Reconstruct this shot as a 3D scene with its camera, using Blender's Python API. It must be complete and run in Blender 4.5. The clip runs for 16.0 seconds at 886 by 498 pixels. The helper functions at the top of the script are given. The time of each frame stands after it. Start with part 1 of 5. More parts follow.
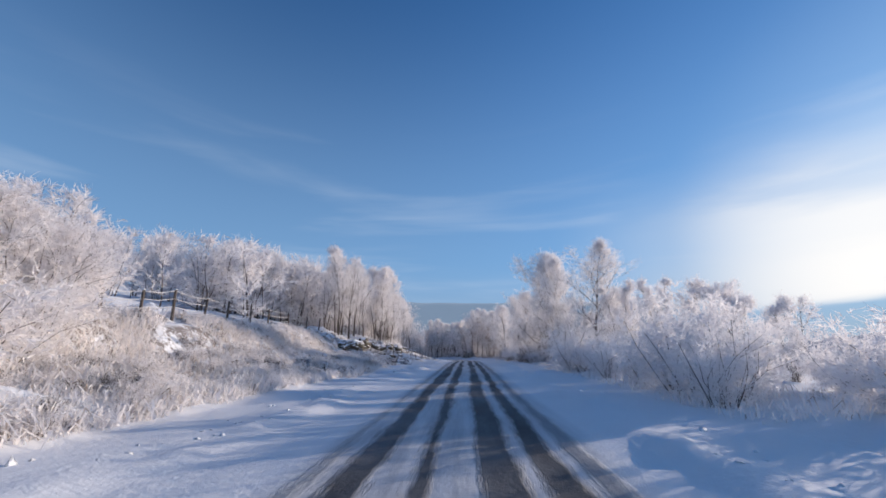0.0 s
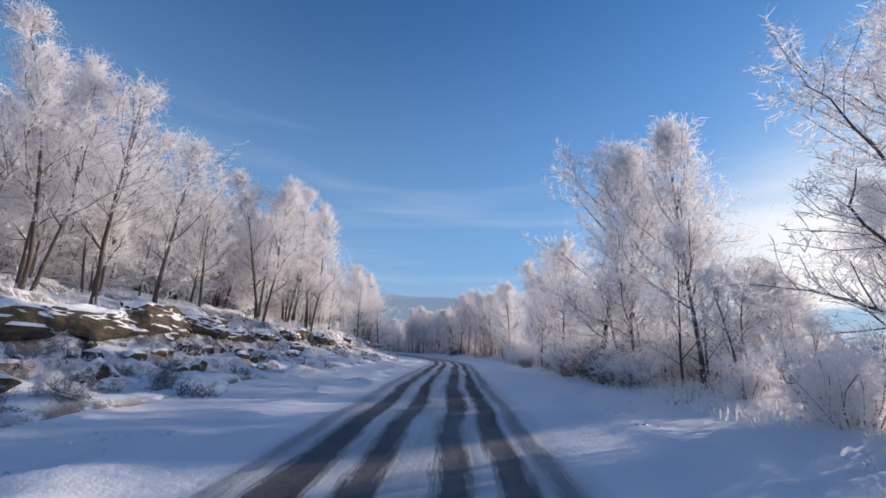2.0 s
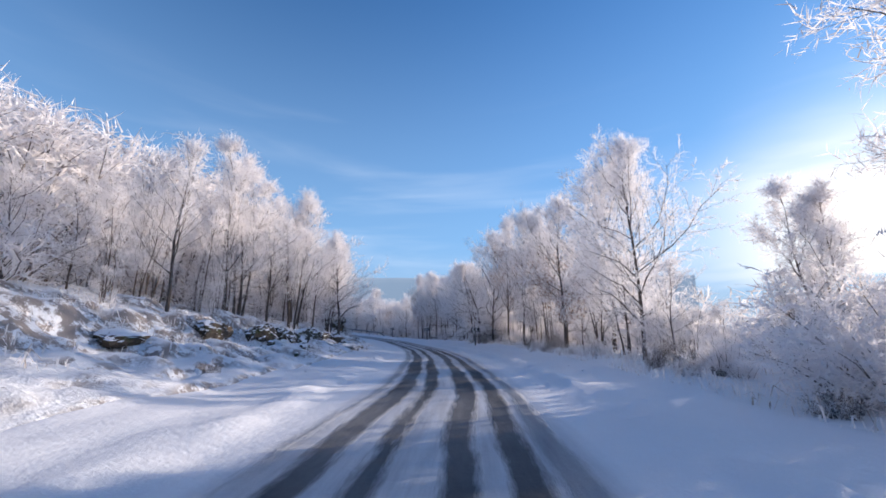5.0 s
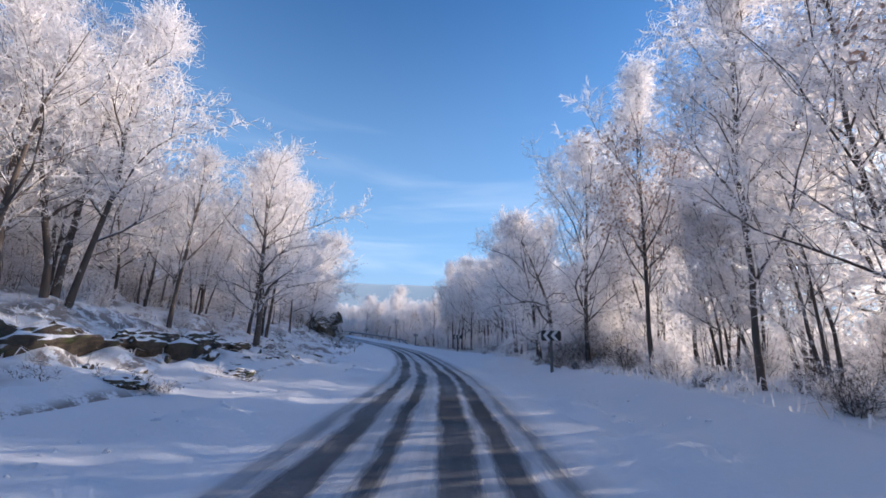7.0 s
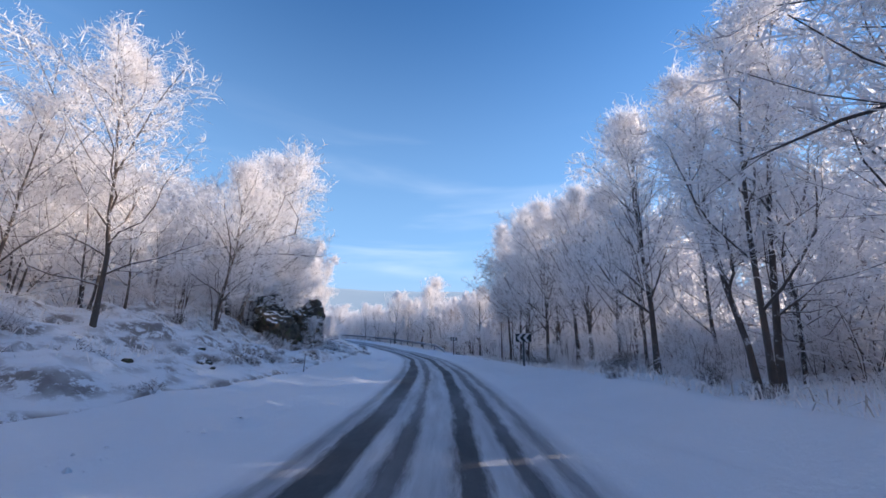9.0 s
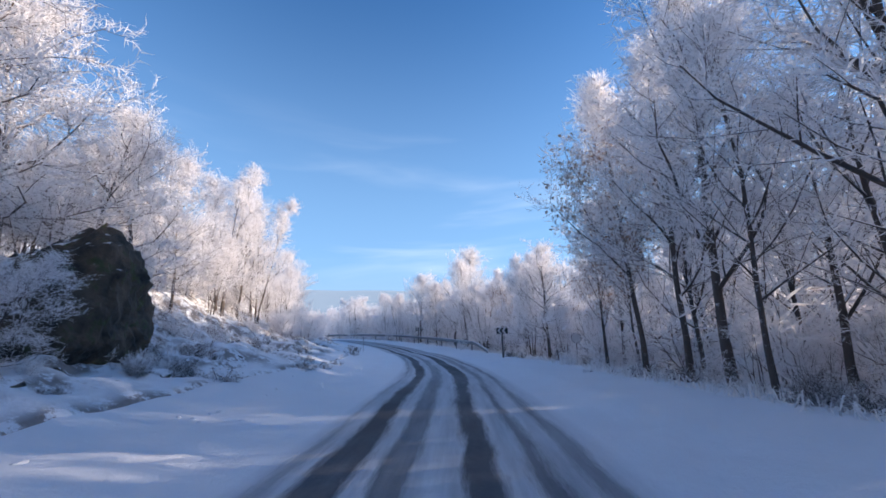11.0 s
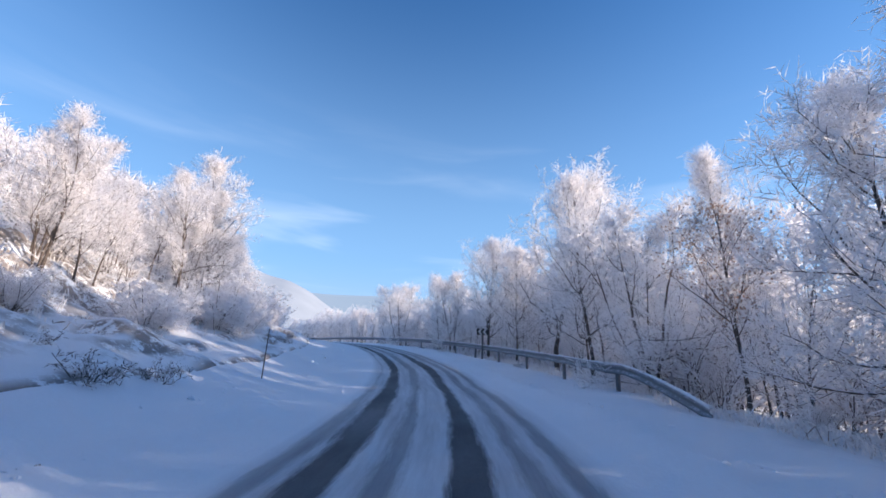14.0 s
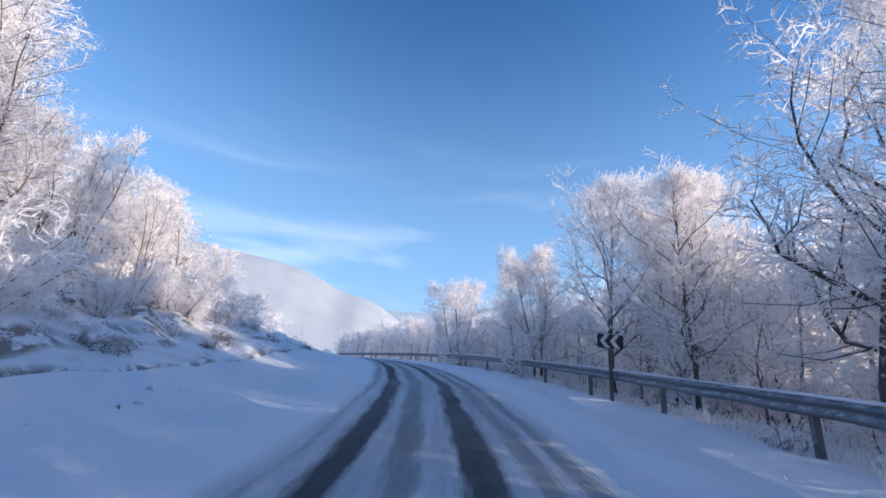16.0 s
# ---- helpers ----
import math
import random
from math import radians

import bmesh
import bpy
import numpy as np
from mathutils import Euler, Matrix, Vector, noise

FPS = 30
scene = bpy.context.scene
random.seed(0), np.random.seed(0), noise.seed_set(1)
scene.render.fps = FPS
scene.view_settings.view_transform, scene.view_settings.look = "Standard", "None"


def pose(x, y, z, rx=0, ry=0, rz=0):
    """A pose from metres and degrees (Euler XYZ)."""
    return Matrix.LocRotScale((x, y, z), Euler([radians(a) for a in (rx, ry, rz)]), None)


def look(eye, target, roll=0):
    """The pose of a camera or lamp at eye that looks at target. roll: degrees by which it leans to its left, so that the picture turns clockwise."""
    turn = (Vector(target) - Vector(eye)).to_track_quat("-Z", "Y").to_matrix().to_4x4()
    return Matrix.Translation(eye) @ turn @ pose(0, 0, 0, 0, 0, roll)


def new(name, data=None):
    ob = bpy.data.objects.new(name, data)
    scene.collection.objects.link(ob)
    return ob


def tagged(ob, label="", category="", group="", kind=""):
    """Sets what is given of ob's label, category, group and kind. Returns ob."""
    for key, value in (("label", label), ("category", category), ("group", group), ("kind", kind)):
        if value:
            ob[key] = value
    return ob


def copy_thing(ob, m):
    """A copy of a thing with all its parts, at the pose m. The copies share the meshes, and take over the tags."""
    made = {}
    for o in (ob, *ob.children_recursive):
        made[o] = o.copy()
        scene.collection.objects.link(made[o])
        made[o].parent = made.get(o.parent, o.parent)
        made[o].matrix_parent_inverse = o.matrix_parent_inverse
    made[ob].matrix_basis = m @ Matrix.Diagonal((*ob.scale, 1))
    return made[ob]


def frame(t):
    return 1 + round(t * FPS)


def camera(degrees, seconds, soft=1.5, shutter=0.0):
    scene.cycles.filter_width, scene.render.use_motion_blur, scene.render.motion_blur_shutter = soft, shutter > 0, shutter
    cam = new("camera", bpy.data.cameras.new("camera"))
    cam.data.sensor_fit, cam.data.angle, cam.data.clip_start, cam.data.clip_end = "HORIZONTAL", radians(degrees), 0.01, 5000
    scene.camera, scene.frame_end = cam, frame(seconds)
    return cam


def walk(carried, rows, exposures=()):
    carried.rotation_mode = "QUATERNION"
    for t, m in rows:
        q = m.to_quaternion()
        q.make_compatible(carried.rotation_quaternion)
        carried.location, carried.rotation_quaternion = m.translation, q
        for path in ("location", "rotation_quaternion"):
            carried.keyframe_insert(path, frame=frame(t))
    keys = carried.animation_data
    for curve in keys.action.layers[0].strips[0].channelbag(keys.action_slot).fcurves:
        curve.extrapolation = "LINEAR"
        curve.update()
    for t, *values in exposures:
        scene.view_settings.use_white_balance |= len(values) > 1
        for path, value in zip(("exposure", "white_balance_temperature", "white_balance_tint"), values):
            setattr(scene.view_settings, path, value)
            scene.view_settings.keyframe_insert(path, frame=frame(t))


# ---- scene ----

cam = camera(94.2, 16.0, soft=1.6)
PATH = [
    (0.0, (0.056, 0.038, 1.377), (0.138, 9.675, 4.044), 0.03),
    (0.5, (0.492, 6.376, 1.568), (0.608, 16.026, 4.188), -0.73),
    (1.0, (0.995, 12.606, 1.772), (1.255, 22.275, 4.307), 0.86),
    (1.5, (1.526, 18.725, 1.979), (1.734, 28.413, 4.451), 1.71),
    (2.0, (2.050, 24.735, 2.178), (2.309, 34.402, 4.723), 1.69),
    (2.5, (2.536, 30.633, 2.360), (2.881, 40.447, 4.251), 3.55),
    (3.0, (2.982, 36.421, 2.521), (3.382, 46.198, 4.585), 2.21),
    (3.5, (3.392, 42.099, 2.661), (3.641, 51.877, 4.743), 0.36),
    (4.0, (3.772, 47.668, 2.776), (3.882, 57.458, 4.809), -1.09),
    (4.2, (3.916, 49.865, 2.816), (3.911, 59.648, 4.886), -0.82),
    (4.5, (4.117, 53.132, 2.868), (3.984, 62.909, 4.963), -0.67),
    (5.0, (4.390, 58.511, 2.941), (4.042, 68.274, 5.078), -0.41),
    (5.5, (4.542, 63.832, 3.003), (3.981, 73.576, 5.181), -0.15),
    (6.0, (4.528, 69.119, 3.060), (3.754, 78.839, 5.279), 0.10),
    (6.3, (4.422, 72.283, 3.094), (3.521, 81.986, 5.338), 0.26),
    (6.5, (4.311, 74.388, 3.117), (3.340, 84.082, 5.372), -0.18),
    (7.0, (3.906, 79.627, 3.176), (2.562, 89.256, 5.516), 1.37),
    (7.5, (3.338, 84.812, 3.233), (1.719, 94.390, 5.609), 2.88),
    (8.0, (2.631, 89.921, 3.289), (0.778, 99.477, 5.583), 2.22),
    (8.2, (2.314, 91.939, 3.310), (0.343, 101.475, 5.585), 2.26),
    (8.5, (1.807, 94.938, 3.342), (-0.323, 104.421, 5.695), 1.75),
    (9.0, (0.874, 99.864, 3.400), (-1.517, 109.251, 5.882), 0.91),
    (9.5, (-0.161, 104.708, 3.470), (-2.809, 113.990, 6.083), 0.07),
    (10.0, (-1.295, 109.475, 3.562), (-4.195, 118.644, 6.303), -0.78),
    (10.3, (-2.019, 112.300, 3.630), (-5.069, 121.397, 6.448), -1.28),
    (10.5, (-2.519, 114.166, 3.680), (-5.484, 123.317, 6.414), -2.17),
    (11.0, (-3.816, 118.756, 3.814), (-7.044, 127.902, 6.250), -1.53),
    (11.5, (-5.166, 123.210, 3.952), (-8.582, 132.144, 6.870), 1.31),
    (12.0, (-6.548, 127.495, 4.083), (-10.317, 136.369, 6.738), 0.95),
    (12.5, (-7.951, 131.583, 4.196), (-12.016, 140.285, 6.981), 0.66),
    (13.0, (-9.395, 135.474, 4.303), (-13.835, 143.966, 7.163), 2.34),
    (13.5, (-10.909, 139.171, 4.419), (-15.695, 147.507, 7.174), 3.61),
    (14.0, (-12.521, 142.678, 4.557), (-17.584, 150.871, 7.246), 2.49),
    (14.5, (-14.254, 145.998, 4.727), (-19.540, 154.020, 7.503), 4.24),
    (15.0, (-16.109, 149.131, 4.913), (-21.714, 156.922, 7.721), 3.96),
    (15.5, (-18.078, 152.075, 5.095), (-24.096, 159.540, 7.933), 4.12),
    (16.0, (-20.156, 154.826, 5.250), (-26.557, 161.898, 8.252), 4.31),
]
walk(cam, [(t, look(eye, target, roll)) for t, eye, target, roll in PATH], exposures=[(0.0, 0.38), (1.0, 0.16), (2.0, 0.5), (3.5, 0.78), (5.0, 0.85), (7.0, 1.0), (10.5, 1.12), (16.0, 1.1)])

# ---- light: low sun to the right of the road, clear sky with thin cirrus ----
SUN_AZ, SUN_EL = radians(60), radians(12.6)
world = bpy.data.worlds.new("sky")
scene.world = world
world.use_nodes = True
wt = world.node_tree
sky = wt.nodes.new("ShaderNodeTexSky")
sky.sky_type = "NISHITA"
sky.sun_disc = False
sky.sun_elevation, sky.sun_rotation = SUN_EL, SUN_AZ
sky.altitude, sky.air_density, sky.dust_density, sky.ozone_density = 900, 1.0, 0.6, 4.0


def wnode(kind, **values):
    n = wt.nodes.new(kind)
    for key, value in values.items():
        n.inputs[int(key[1:])].default_value = value
    return n


coord = wt.nodes.new("ShaderNodeTexCoord")
split = wt.nodes.new("ShaderNodeSeparateXYZ")
wt.links.new(coord.outputs["Generated"], split.inputs[0])
# cirrus: streaks drawn out along the horizon
stretch = wt.nodes.new("ShaderNodeMapping")
stretch.inputs["Scale"].default_value = (1.1, 1.6, 9.0)
stretch.inputs["Rotation"].default_value = (0.06, 0.05, 0.7)
wt.links.new(coord.outputs["Generated"], stretch.inputs[0])
streak = wt.nodes.new("ShaderNodeTexNoise")
streak.inputs["Scale"].default_value, streak.inputs["Detail"].default_value, streak.inputs["Roughness"].default_value = 1.5, 4, 0.5
streak.inputs["Distortion"].default_value = 0.4
wt.links.new(stretch.outputs[0], streak.inputs[0])
veil = wt.nodes.new("ShaderNodeMapRange")
veil.interpolation_type = "SMOOTHSTEP"
veil.inputs["From Min"].default_value, veil.inputs["From Max"].default_value = 0.46, 0.80
veil.inputs["To Max"].default_value = 0.5
wt.links.new(streak.outputs[0], veil.inputs[0])
band = wt.nodes.new("ShaderNodeValToRGB")
band.color_ramp.elements[0].position, band.color_ramp.elements[0].color = 0.0, (0.3, 0.3, 0.3, 1)
band.color_ramp.elements[1].position, band.color_ramp.elements[1].color = 0.55, (0, 0, 0, 1)
e = band.color_ramp.elements.new(0.24)
e.color = (1, 1, 1, 1)
e = band.color_ramp.elements.new(0.36)
e.color = (0.4, 0.4, 0.4, 1)
wt.links.new(split.outputs[2], band.inputs[0])
mult = wt.nodes.new("ShaderNodeMath")
mult.operation = "MULTIPLY"
wt.links.new(veil.outputs[0], mult.inputs[0])
wt.links.new(band.outputs[0], mult.inputs[1])
# pale haze, thicker towards the horizon
mist = wt.nodes.new("ShaderNodeMapRange")
mist.interpolation_type = "SMOOTHSTEP"
mist.inputs["From Min"].default_value, mist.inputs["From Max"].default_value = 0.86, -0.05
mist.inputs["To Max"].default_value = 0.85
wt.links.new(split.outputs[2], mist.inputs[0])


def blend(fac, first, second):
    n = wt.nodes.new("ShaderNodeMix")
    n.data_type = "RGBA"
    wt.links.new(fac, n.inputs["Factor"])
    wt.links.new(first, n.inputs["A"])
    n.inputs["B"].default_value = (*second, 1)
    return n.outputs["Result"]


tint = wt.nodes.new("ShaderNodeMix")
tint.data_type, tint.blend_type = "RGBA", "MULTIPLY"
tint.inputs["Factor"].default_value = 1.0
tint.inputs["B"].default_value = (0.50, 0.90, 1.16, 1)
wt.links.new(sky.outputs[0], tint.inputs["A"])
hazy = blend(mist.outputs[0], tint.outputs["Result"], (1.8, 3.1, 4.8))
fog = wt.nodes.new("ShaderNodeMapRange")
fog.interpolation_type = "SMOOTHSTEP"
fog.inputs["From Min"].default_value, fog.inputs["From Max"].default_value = 0.24, -0.03
fog.inputs["To Max"].default_value = 0.8
wt.links.new(split.outputs[2], fog.inputs[0])
hazy = blend(fog.outputs[0], hazy, (2.7, 3.1, 3.9))
hazy = blend(mult.outputs[0], hazy, (4.6, 5.2, 6.2))
# white glow in the thin cloud round the sun
TO_SUN = Vector((math.sin(SUN_AZ) * math.cos(SUN_EL), math.cos(SUN_AZ) * math.cos(SUN_EL), math.sin(SUN_EL)))
toward = wt.nodes.new("ShaderNodeVectorMath")
toward.operation = "DOT_PRODUCT"
toward.inputs[1].default_value = TO_SUN
wt.links.new(coord.outputs["Generated"], toward.inputs[0])


def glow_layer(near, full, amount, steps):
    """Share of white cloud, by the nearness to the sun and the height over the horizon."""
    aura = wt.nodes.new("ShaderNodeMapRange")
    aura.interpolation_type = "SMOOTHSTEP"
    aura.inputs["From Min"].default_value, aura.inputs["From Max"].default_value = near, full
    aura.inputs["To Max"].default_value = amount
    wt.links.new(toward.outputs["Value"], aura.inputs[0])
    layer = wt.nodes.new("ShaderNodeValToRGB")
    layer.color_ramp.interpolation = "EASE"
    ends = layer.color_ramp.elements
    for n, (place, level) in enumerate(steps):
        e = ends[n] if n < 2 else ends.new(place)
        e.position, e.color = place, (level, level, level, 1)
    wt.links.new(ragged.outputs[0], layer.inputs[0])
    inside = wt.nodes.new("ShaderNodeMath")
    inside.operation = "MULTIPLY"
    wt.links.new(aura.outputs[0], inside.inputs[0])
    wt.links.new(layer.outputs[0], inside.inputs[1])
    return inside.outputs[0]


# the cloud's edges wander a little with the streaks
ragged = wt.nodes.new("ShaderNodeMath")
ragged.operation = "MULTIPLY_ADD"
ragged.inputs[1].default_value = 0.16
wt.links.new(streak.outputs[0], ragged.inputs[0])
lowered = wt.nodes.new("ShaderNodeMath")
lowered.operation = "SUBTRACT"
lowered.inputs[1].default_value = 0.08
wt.links.new(split.outputs[2], lowered.inputs[0])
wt.links.new(lowered.outputs[0], ragged.inputs[2])
hazy = blend(glow_layer(0.72, 0.98, 0.62, ((0.10, 0.0), (0.40, 0.0), (0.15, 1.0), (0.24, 0.8))), hazy, (5.2, 5.5, 6.0))
hazy = blend(glow_layer(0.87, 0.985, 0.95, ((0.10, 0.0), (0.46, 0.06), (0.14, 1.0), (0.24, 0.85), (0.33, 0.35))), hazy, (7.8, 7.6, 7.4))
wt.links.new(hazy, wt.nodes["Background"].inputs[0])
wt.nodes["Background"].inputs[1].default_value = 0.105

lamp = bpy.data.lights.new("sun", "SUN")
lamp.energy, lamp.angle, lamp.color = 3.8, radians(0.6), (1.0, 0.84, 0.70)
sun = new("sun", lamp)
sun.matrix_world = look(TO_SUN * 100, (0, 0, 0))


# ---- materials ----
class Mat:
    """A principled material with a few node shortcuts."""

    def __init__(self, name, rough=0.7, metal=0.0):
        self.m = bpy.data.materials.new(name)
        self.m.use_nodes = True
        self.t = self.m.node_tree
        self.p = self.t.nodes["Principled BSDF"]
        self.p.inputs["Roughness"].default_value, self.p.inputs["Metallic"].default_value = rough, metal
        self.where = self.t.nodes.new("ShaderNodeTexCoord")

    def link(self, a, b):
        self.t.links.new(a, b)

    def noise(self, scale, detail=4, rough=0.55, space="Object", squash=(1, 1, 1)):
        mp = self.t.nodes.new("ShaderNodeMapping")
        mp.inputs["Scale"].default_value = squash
        self.link(self.where.outputs[space], mp.inputs[0])
        n = self.t.nodes.new("ShaderNodeTexNoise")
        n.inputs["Scale"].default_value, n.inputs["Detail"].default_value, n.inputs["Roughness"].default_value = scale, detail, rough
        self.link(mp.outputs[0], n.inputs[0])
        return n.outputs[0]

    def ramp(self, value, lo, hi, to_lo=0.0, to_hi=1.0):
        r = self.t.nodes.new("ShaderNodeMapRange")
        r.inputs["From Min"].default_value, r.inputs["From Max"].default_value = lo, hi
        r.inputs["To Min"].default_value, r.inputs["To Max"].default_value = to_lo, to_hi
        self.link(value, r.inputs[0])
        return r.outputs[0]

    def math(self, op, a, b):
        n = self.t.nodes.new("ShaderNodeMath")
        n.operation = op
        for i, x in enumerate((a, b)):
            if isinstance(x, (int, float)):
                n.inputs[i].default_value = x
            else:
                self.link(x, n.inputs[i])
        return n.outputs[0]

    def mix(self, fac, a, b):
        n = self.t.nodes.new("ShaderNodeMix")
        n.data_type = "RGBA"
        for key, x in (("Factor", fac), ("A", a), ("B", b)):
            if isinstance(x, (int, float)):
                n.inputs[key].default_value = x
            elif isinstance(x, tuple):
                n.inputs[key].default_value = (*x, 1)
            else:
                self.link(x, n.inputs[key])
        return n.outputs["Result"]

    def up(self):
        g = self.t.nodes.new("ShaderNodeNewGeometry")
        s = self.t.nodes.new("ShaderNodeSeparateXYZ")
        self.link(g.outputs["Normal"], s.inputs[0])
        return s.outputs[2]

    def island(self):
        return self.t.nodes.new("ShaderNodeNewGeometry").outputs["Random Per Island"]

    def each(self):
        return self.t.nodes.new("ShaderNodeObjectInfo").outputs["Random"]

    def uv(self):
        s = self.t.nodes.new("ShaderNodeSeparateXYZ")
        self.link(self.where.outputs["UV"], s.inputs[0])
        return s.outputs[0], s.outputs[1]

    def bump(self, height, strength=0.4, distance=0.03):
        b = self.t.nodes.new("ShaderNodeBump")
        b.inputs["Strength"].default_value, b.inputs["Distance"].default_value = strength, distance
        self.link(height, b.inputs["Height"])
        self.link(b.outputs[0], self.p.inputs["Normal"])
        return self

    def colour(self, c):
        if isinstance(c, tuple):
            self.p.inputs["Base Color"].default_value = (*c, 1)
        else:
            self.link(c, self.p.inputs["Base Color"])
        return self


SNOW = (0.83, 0.84, 0.87)


def snow_material(name="snow", earth=0.58):
    k = Mat(name, 0.62)
    big, small = k.noise(0.35, 5), k.noise(9, 6, 0.7)
    col = k.mix(k.ramp(big, 0.35, 0.7), (0.80, 0.82, 0.86), SNOW)
    # dry grass and twigs showing through on the steep faces
    poke = k.math("MULTIPLY", k.ramp(k.noise(2.6, 6, 0.75), earth, earth + 0.07), k.ramp(k.up(), 0.95, 0.82))
    col = k.mix(k.math("MULTIPLY", poke, 0.85), col, (0.16, 0.12, 0.10))
    k.colour(col)
    return k.bump(k.math("ADD", k.math("MULTIPLY", big, 0.6), k.math("ADD", k.math("MULTIPLY", small, 0.35), k.math("MULTIPLY", k.noise(2.4, 5, 0.6), 0.7))), 0.7, 0.16).m


def road_material():
    """Packed snow with worn wheel tracks down to wet asphalt; u across, v along, in metres."""
    k = Mat("snowy_road", 0.6)
    u, v = k.uv()
    wob = k.math("MULTIPLY", k.math("SUBTRACT", k.noise(0.12, 3, space="UV", squash=(0.2, 1, 1)), 0.5), 0.5)
    x = k.math("ADD", u, wob)
    fine = k.noise(5.0, 6, 0.7, space="UV", squash=(1.6, 0.18, 1))
    swell = k.math("MULTIPLY", k.math("SUBTRACT", k.noise(0.3, 3, space="UV", squash=(2.4, 0.2, 1)), 0.5), 0.55)
    fade = k.ramp(v, 95, 140, 0.97, 0.5)
    total = None
    for centre, half, depth in ((-1.72, 0.21, 0.94), (-1.02, 0.15, 0.95), (-0.12, 0.20, 0.94), (0.50, 0.15, 0.97), (0.98, 0.09, 0.5), (-2.25, 0.08, 0.4)):
        d = k.math("ABSOLUTE", k.math("SUBTRACT", x, centre), 0)
        d = k.math("ADD", d, k.math("MULTIPLY", k.math("SUBTRACT", fine, 0.5), 0.30))
        d = k.math("ADD", d, swell)
        b = k.math("MULTIPLY", k.ramp(d, half + 0.07, half - 0.05), fade if centre in (-1.02, 0.50) else depth)
        total = b if total is None else k.math("MAXIMUM", total, b)
    patchy = k.ramp(k.noise(0.5, 5, 0.6, space="UV", squash=(1, 0.35, 1)), 0.25, 0.6, 0.72, 1.0)
    total = k.math("MULTIPLY", total, patchy)
    lane = k.math("MULTIPLY", k.ramp(u, -2.6, -2.2), k.ramp(u, 1.5, 1.0))
    slush = k.math("MULTIPLY", lane, k.ramp(k.noise(1.6, 6, 0.65, space="UV", squash=(2.2, 0.16, 1)), 0.30, 0.72, 0.28, 0.88))
    base = k.mix(k.noise(0.6, 5), (0.74, 0.76, 0.80), SNOW)
    base = k.mix(slush, base, (0.30, 0.31, 0.34))
    grit = k.mix(k.noise(30, 3), (0.025, 0.026, 0.030), (0.065, 0.066, 0.072))
    k.colour(k.mix(total, base, grit))
    k.link(k.ramp(total, 0, 1, 0.65, 0.8), k.p.inputs["Roughness"])
    k.p.inputs["Specular IOR Level"].default_value = 0.25
    relief = k.math("SUBTRACT", k.math("MULTIPLY", k.noise(7, 6, 0.7), 0.5), total)
    return k.bump(relief, 0.7, 0.05).m


def bark_material():
    k = Mat("frosted_bark", 0.85)
    grain = k.noise(14, 5, 0.65, squash=(1, 1, 0.22))
    col = k.mix(grain, (0.045, 0.034, 0.030), (0.13, 0.10, 0.085))
    rime = k.math("ADD", k.ramp(k.up(), -0.15, 0.75), k.ramp(k.noise(5, 5, 0.7), 0.42, 0.70, -0.35, 0.5))
    k.colour(k.mix(k.ramp(rime, 0.35, 0.85), col, (0.78, 0.78, 0.81)))
    return k.bump(grain, 0.6, 0.02).m


def rime_material(name, twig, amount):
    """Hoar frost on thin twigs; bare bark shows below and in patches."""
    k = Mat(name, 0.75)
    cover = k.math("ADD", k.ramp(k.up(), -1, 1, -0.18, 0.34), k.math("ADD", k.math("MULTIPLY", k.noise(3.0, 4, 0.6), 0.9), k.math("MULTIPLY", k.island(), 0.35)))
    col = k.mix(k.ramp(cover, amount, amount + 0.22), twig, (0.92, 0.895, 0.895))
    k.colour(col)
    k.bump(k.noise(40, 3), 0.4, 0.01)
    # frost crystals let a part of the light through
    glow = k.t.nodes.new("ShaderNodeBsdfTranslucent")
    k.link(col, glow.inputs[0])
    both = k.t.nodes.new("ShaderNodeMixShader")
    both.inputs[0].default_value = 0.5
    k.link(k.p.outputs[0], both.inputs[1])
    k.link(glow.outputs[0], both.inputs[2])
    k.link(both.outputs[0], k.t.nodes["Material Output"].inputs[0])
    return k.m


def leaf_material():
    k = Mat("frosted_brown_leaf", 0.7)
    brown = k.mix(k.island(), (0.26, 0.15, 0.09), (0.46, 0.31, 0.22))
    k.colour(k.mix(k.math("MULTIPLY", k.ramp(k.noise(6, 4), 0.42, 0.62), 0.75), brown, (0.78, 0.74, 0.75)))
    glow = k.t.nodes.new("ShaderNodeBsdfTranslucent")
    k.link(brown, glow.inputs[0])
    both = k.t.nodes.new("ShaderNodeMixShader")
    both.inputs[0].default_value = 0.45
    k.link(k.p.outputs[0], both.inputs[1])
    k.link(glow.outputs[0], both.inputs[2])
    k.link(both.outputs[0], k.t.nodes["Material Output"].inputs[0])
    return k.m


def grass_material():
    k = Mat("frosted_grass", 0.8)
    straw = k.mix(k.island(), (0.20, 0.13, 0.075), (0.42, 0.31, 0.20))
    rime = k.ramp(k.math("ADD", k.math("MULTIPLY", k.island(), 0.5), k.noise(1.3, 4)), 0.30, 0.62)
    col = k.mix(rime, straw, (0.90, 0.87, 0.86))
    k.colour(col)
    glow = k.t.nodes.new("ShaderNodeBsdfTranslucent")
    k.link(col, glow.inputs[0])
    both = k.t.nodes.new("ShaderNodeMixShader")
    both.inputs[0].default_value = 0.4
    k.link(k.p.outputs[0], both.inputs[1])
    k.link(glow.outputs[0], both.inputs[2])
    k.link(both.outputs[0], k.t.nodes["Material Output"].inputs[0])
    return k.m


